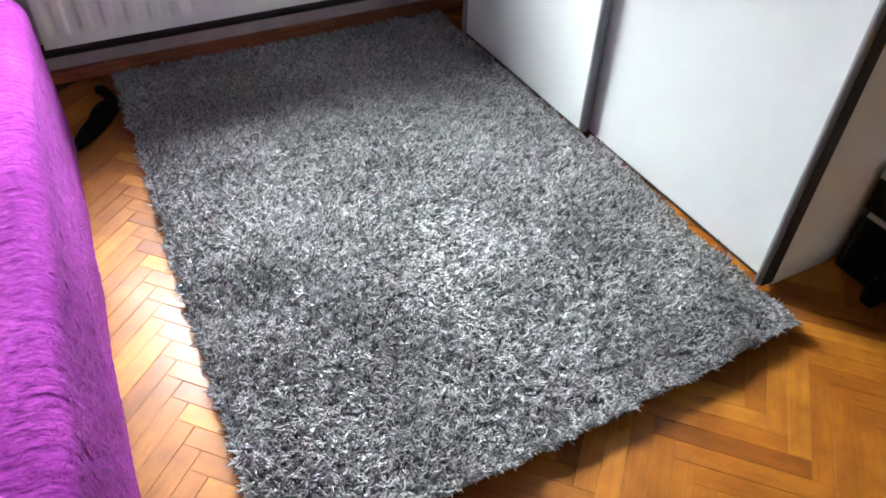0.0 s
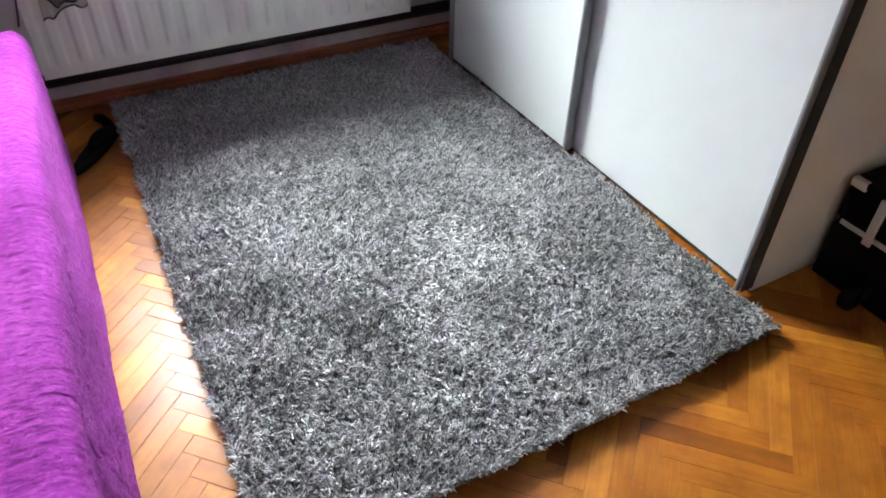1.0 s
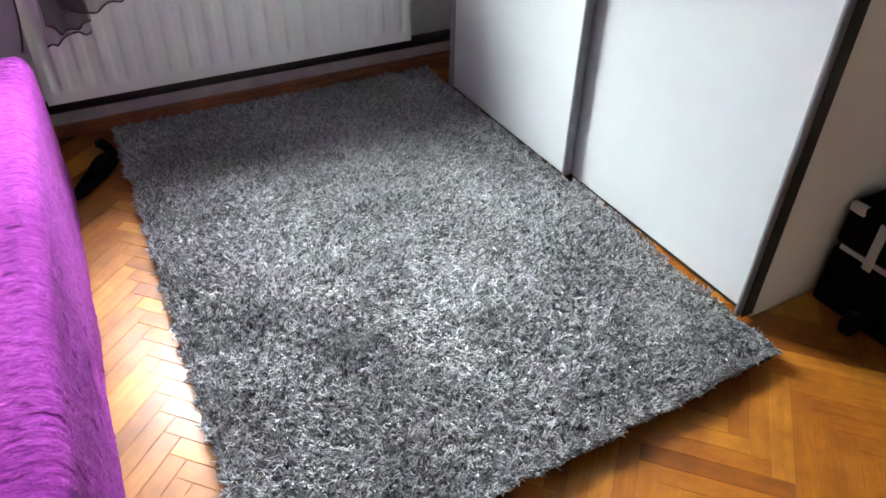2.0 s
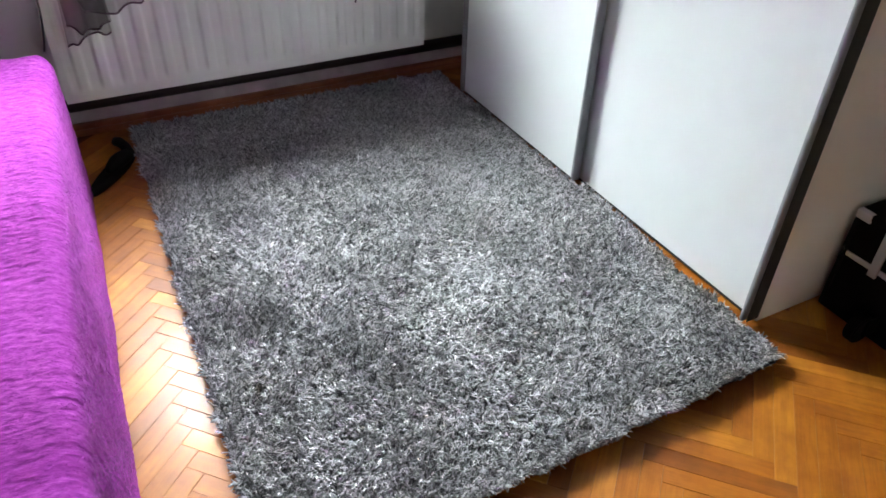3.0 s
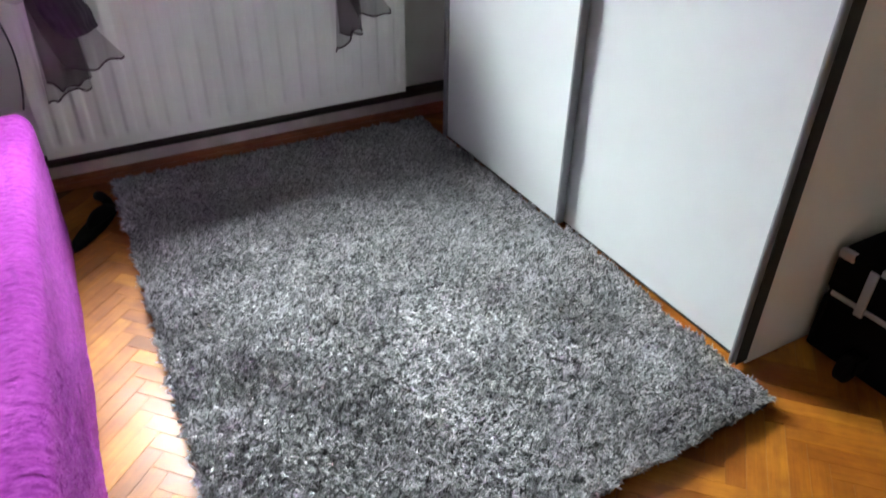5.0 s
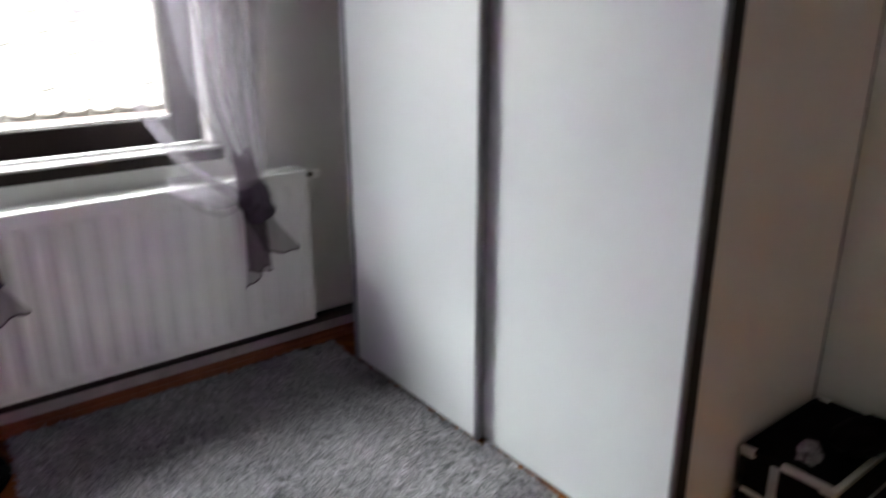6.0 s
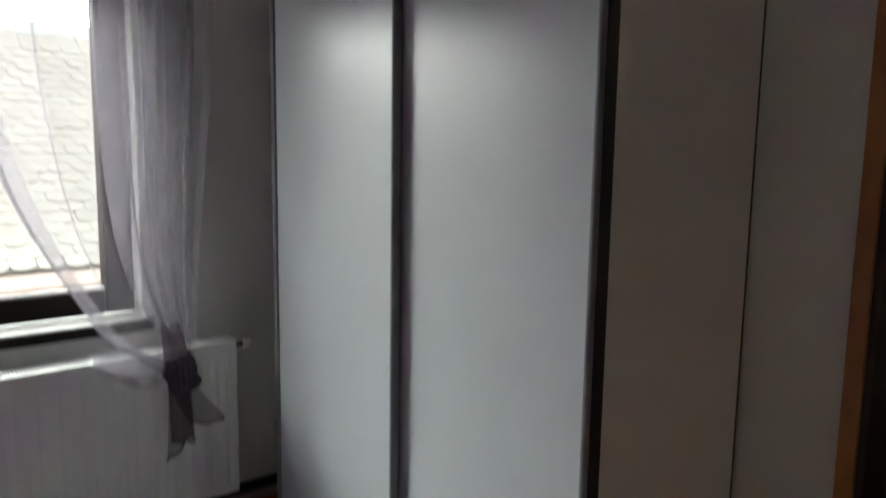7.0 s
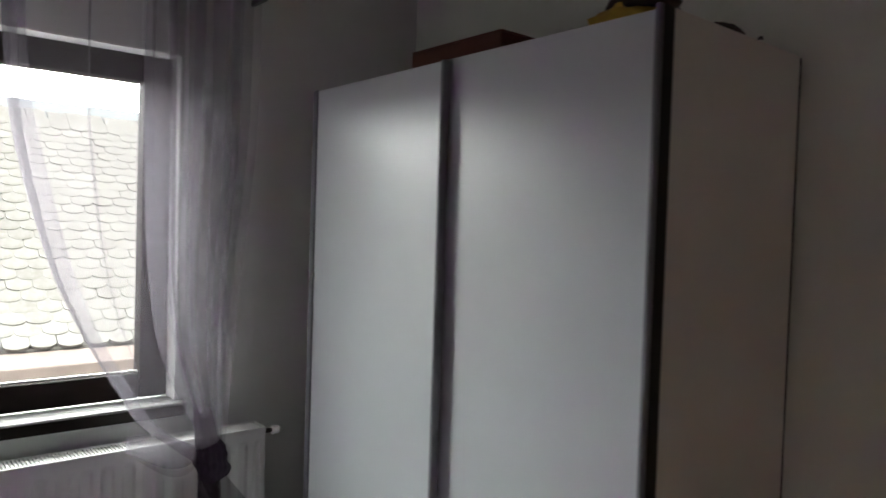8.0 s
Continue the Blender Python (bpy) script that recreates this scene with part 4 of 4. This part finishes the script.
wrap = tagged(link("plastic_wrap", crumpled(0.042, 0.028, 0.020, 0.010, 21, 0.5), plain("clear_wrap", (0.3, 0.3, 0.3), 0.18, 0.35, spread=0.4, scale=30), smooth=False),
              "small crumpled silvery plastic wrapper lying on the black case", "wrapper")
wrap.matrix_world = pose(CX0 + 0.085, CY0 + 0.105, CZ1 + 0.001, 0, 0, 25)
pouch = tagged(link("pouch", crumpled(0.11, 0.060, 0.034, 0.018, 31, 0.12), BLACKFAB, smooth=True), "soft black pouch lying on the trolley case", "pouch")
pouch.matrix_world = pose(CX1 - 0.13, CY0 + 0.050, CZ1 + 0.001, 0, 0, -5)

# ---- things on top of the wardrobe ----
flat = tagged(link("flat_box", box(-0.19, 0.19, -0.225, 0.225, 0, 0.122, bevel=0.004), CARD), "flat reddish-brown cardboard box on the wardrobe", "box")
flat.matrix_world = pose(0.395, 0.948, WH, 0, 0, 0)
part("lid_flap", box(-0.19, 0.19, -0.225, 0.225, 0.1225, 0.130, bevel=0.002), CARD, flat)


bag = tagged(empty("cloth_bag", (0.20, 0.25, WH)), "crumpled yellow cloth bag with a dark flap on the wardrobe", "bag")
part("pouch", crumpled(0.085, 0.105, 0.065, 0.040, 1), YELLOW, bag, smooth=True)
bm = crumpled(0.085, 0.09, 0.07, 0.0, 5)
bmesh.ops.translate(bm, verts=bm.verts[:], vec=(0.015, -0.03, 0.07))
part("flap", bm, DARKCLOTHSHADE, bag, "dark brown flap", smooth=True)
heap = tagged(link("folded_cloth", crumpled(0.065, 0.05, 0.032, 0.018, 9), DARKCLOTHSHADE, smooth=True), "small dark brown folded cloth on the wardrobe", "cloth")
heap.matrix_world = pose(0.36, 0.085, WH)
bm = tube([(0.0, 0, 0.0), (0.0, 0, 0.05), (0.012, 0, 0.072), (0.034, 0, 0.08), (0.04, 0, 0.07)], 0.0055, 8)
hook = tagged(link("hook", bm, ROD, smooth=True), "small black curved hook on the wardrobe top", "hook")
hook.matrix_world = pose(0.515, 0.07, WH) @ Matrix.Scale(0.62, 4)

# ---- clay roof tiles, the ones in sight as pieces ----
def tile_mesh():
    """A beaver-tail tile: a plate with a rounded lower edge."""
    bm = bmesh.new()
    w, ln, th = 0.069, 0.27, 0.017
    ring = [(-w, ln), (-w, 0.036)]
    for k in range(1, 8):
        a = math.pi * k / 8
        ring.append((-w * math.cos(a), 0.036 - 0.036 * math.sin(a)))
    ring += [(w, 0.036), (w, ln)]
    up = [bm.verts.new((x, y, th)) for x, y in ring]
    dn = [bm.verts.new((x, y, 0)) for x, y in ring]
    bm.faces.new(up)
    for k in range(len(ring) - 1):
        bm.faces.new((up[k], dn[k], dn[k + 1], up[k + 1]))
    me = bpy.data.meshes.new("tile")
    bm.to_mesh(me)
    bm.free()
    me.materials.append(TILE)
    return me


TM = tile_mesh()
rng = random.Random(4)
EXPO = 0.094
rest = bmesh.new()
for r in range(25):
    for k in range(-60, 61):
        x = k * 0.143 + (0.0715 if r % 2 else 0)
        y, z = RY + (r * EXPO - 0.03) * c, RZ + (r * EXPO - 0.03) * s
        m = (Matrix.Translation((x + rng.uniform(-0.004, 0.004), y, z + 0.012 + rng.uniform(0, 0.004)))
             @ Matrix.Rotation(SLOPE - radians(3.2 + rng.uniform(-1.6, 1.6)), 4, "X") @ Matrix.Rotation(radians(rng.uniform(-2.6, 2.6)), 4, "Z"))
        if -0.85 < x < 0.75:
            ob = new("tile", TM)
            ob.parent = roof
            ob.matrix_local = m
        elif -4.5 < x < 3.5:
            n0 = len(rest.verts)
            rest.from_mesh(TM)
            rest.verts.ensure_lookup_table()
            bmesh.ops.transform(rest, matrix=m, verts=rest.verts[n0:])
tagged(part("tiles", rest, TILE, roof), kind="stuff")


# ---- oak parquet in herringbone ----
PW, PL = 0.0417, 0.2919


def block_arrays():
    g, ch, th = 0.0002, 0.0006, 0.011
    hx, hy = PL / 2 - g, PW / 2 - g
    v = [(-hx, -hy, -th), (hx, -hy, -th), (hx, hy, -th), (-hx, hy, -th),
         (-hx, -hy, -ch), (hx, -hy, -ch), (hx, hy, -ch), (-hx, hy, -ch),
         (-hx + ch, -hy + ch, 0), (hx - ch, -hy + ch, 0), (hx - ch, hy - ch, 0), (-hx + ch, hy - ch, 0)]
    f = [(8, 9, 10, 11)]
    for k in range(4):
        j = (k + 1) % 4
        f.append((k, j, 4 + j, 4 + k))
        f.append((4 + k, 4 + j, 8 + j, 8 + k))
    return np.array(v), np.array(f)


BV, BF = block_arrays()
BM = bpy.data.meshes.new("parquet_block")
BM.from_pydata(BV.tolist(), [], BF.tolist())
BM.materials.append(OAK)
at = BM.attributes.new("local", "FLOAT_VECTOR", "POINT")
at.data.foreach_set("vector", BV.astype(np.float32).ravel())
rv, rf, rl, count = [], [], [], 0
rng = random.Random(9)
step, half = PW, math.sqrt(0.5)
N = int(PL / PW + 0.5)
OX, OY = -1.4792, 0.3604
TURN = Matrix.Translation((-1.2875, 0.5815, 0)) @ pose(0, 0, 0, 0, 0, -1.8) @ Matrix.Translation((1.2875, -0.5815, 0))
near = far = 0
for a in range(-90, 91):
    for b in range(-26, 27):
        for d in (0, 1):
            # lattice of the herringbone in the rotated frame
            u0, w0 = a * PW + b * N * PW, a * PW - b * N * PW
            if d == 0:
                cu, cw, ang = u0 + PL / 2, w0 + PW / 2, 0.0
            else:
                cu, cw, ang = u0 - PW / 2 + 0.0, w0 + PL / 2, 90.0
            x = OX + (cu - cw) * half
            y = OY + (cu + cw) * half
            x, y, _ = TURN @ Vector((x, y, 0))
            if not (XW + 0.02 < x < XE - 0.02 and YS + 0.1 < y < YN - 0.06):
                continue
            m = pose(x, y, rng.uniform(-0.0004, 0.0004), rng.uniform(-0.12, 0.12), rng.uniform(-0.12, 0.12), 43.2 + ang)
            seen = (-1.46 < x < 0.6 and -0.66 < y < -0.04) or (-1.46 < x < -1.16 and y > -0.1)
            if seen:
                ob = new("parquet_block", BM)
                ob.parent = floor
                ob.matrix_local = m
                near += 1
            else:
                R = np.array(m.to_3x3())
                rv.append(BV @ R.T + np.array(m.translation))
                rl.append(BV)
                rf.append(BF + len(BV) * far)
                far += 1
me = bpy.data.meshes.new("parquet")
me.from_pydata(np.vstack(rv).tolist(), [], np.vstack(rf).tolist())
me.materials.append(OAK)
at = me.attributes.new("local", "FLOAT_VECTOR", "POINT")
at.data.foreach_set("vector", np.vstack(rl).astype(np.float32).ravel())
restp = new("parquet", me)
restp.parent = floor
tagged(restp, kind="stuff")
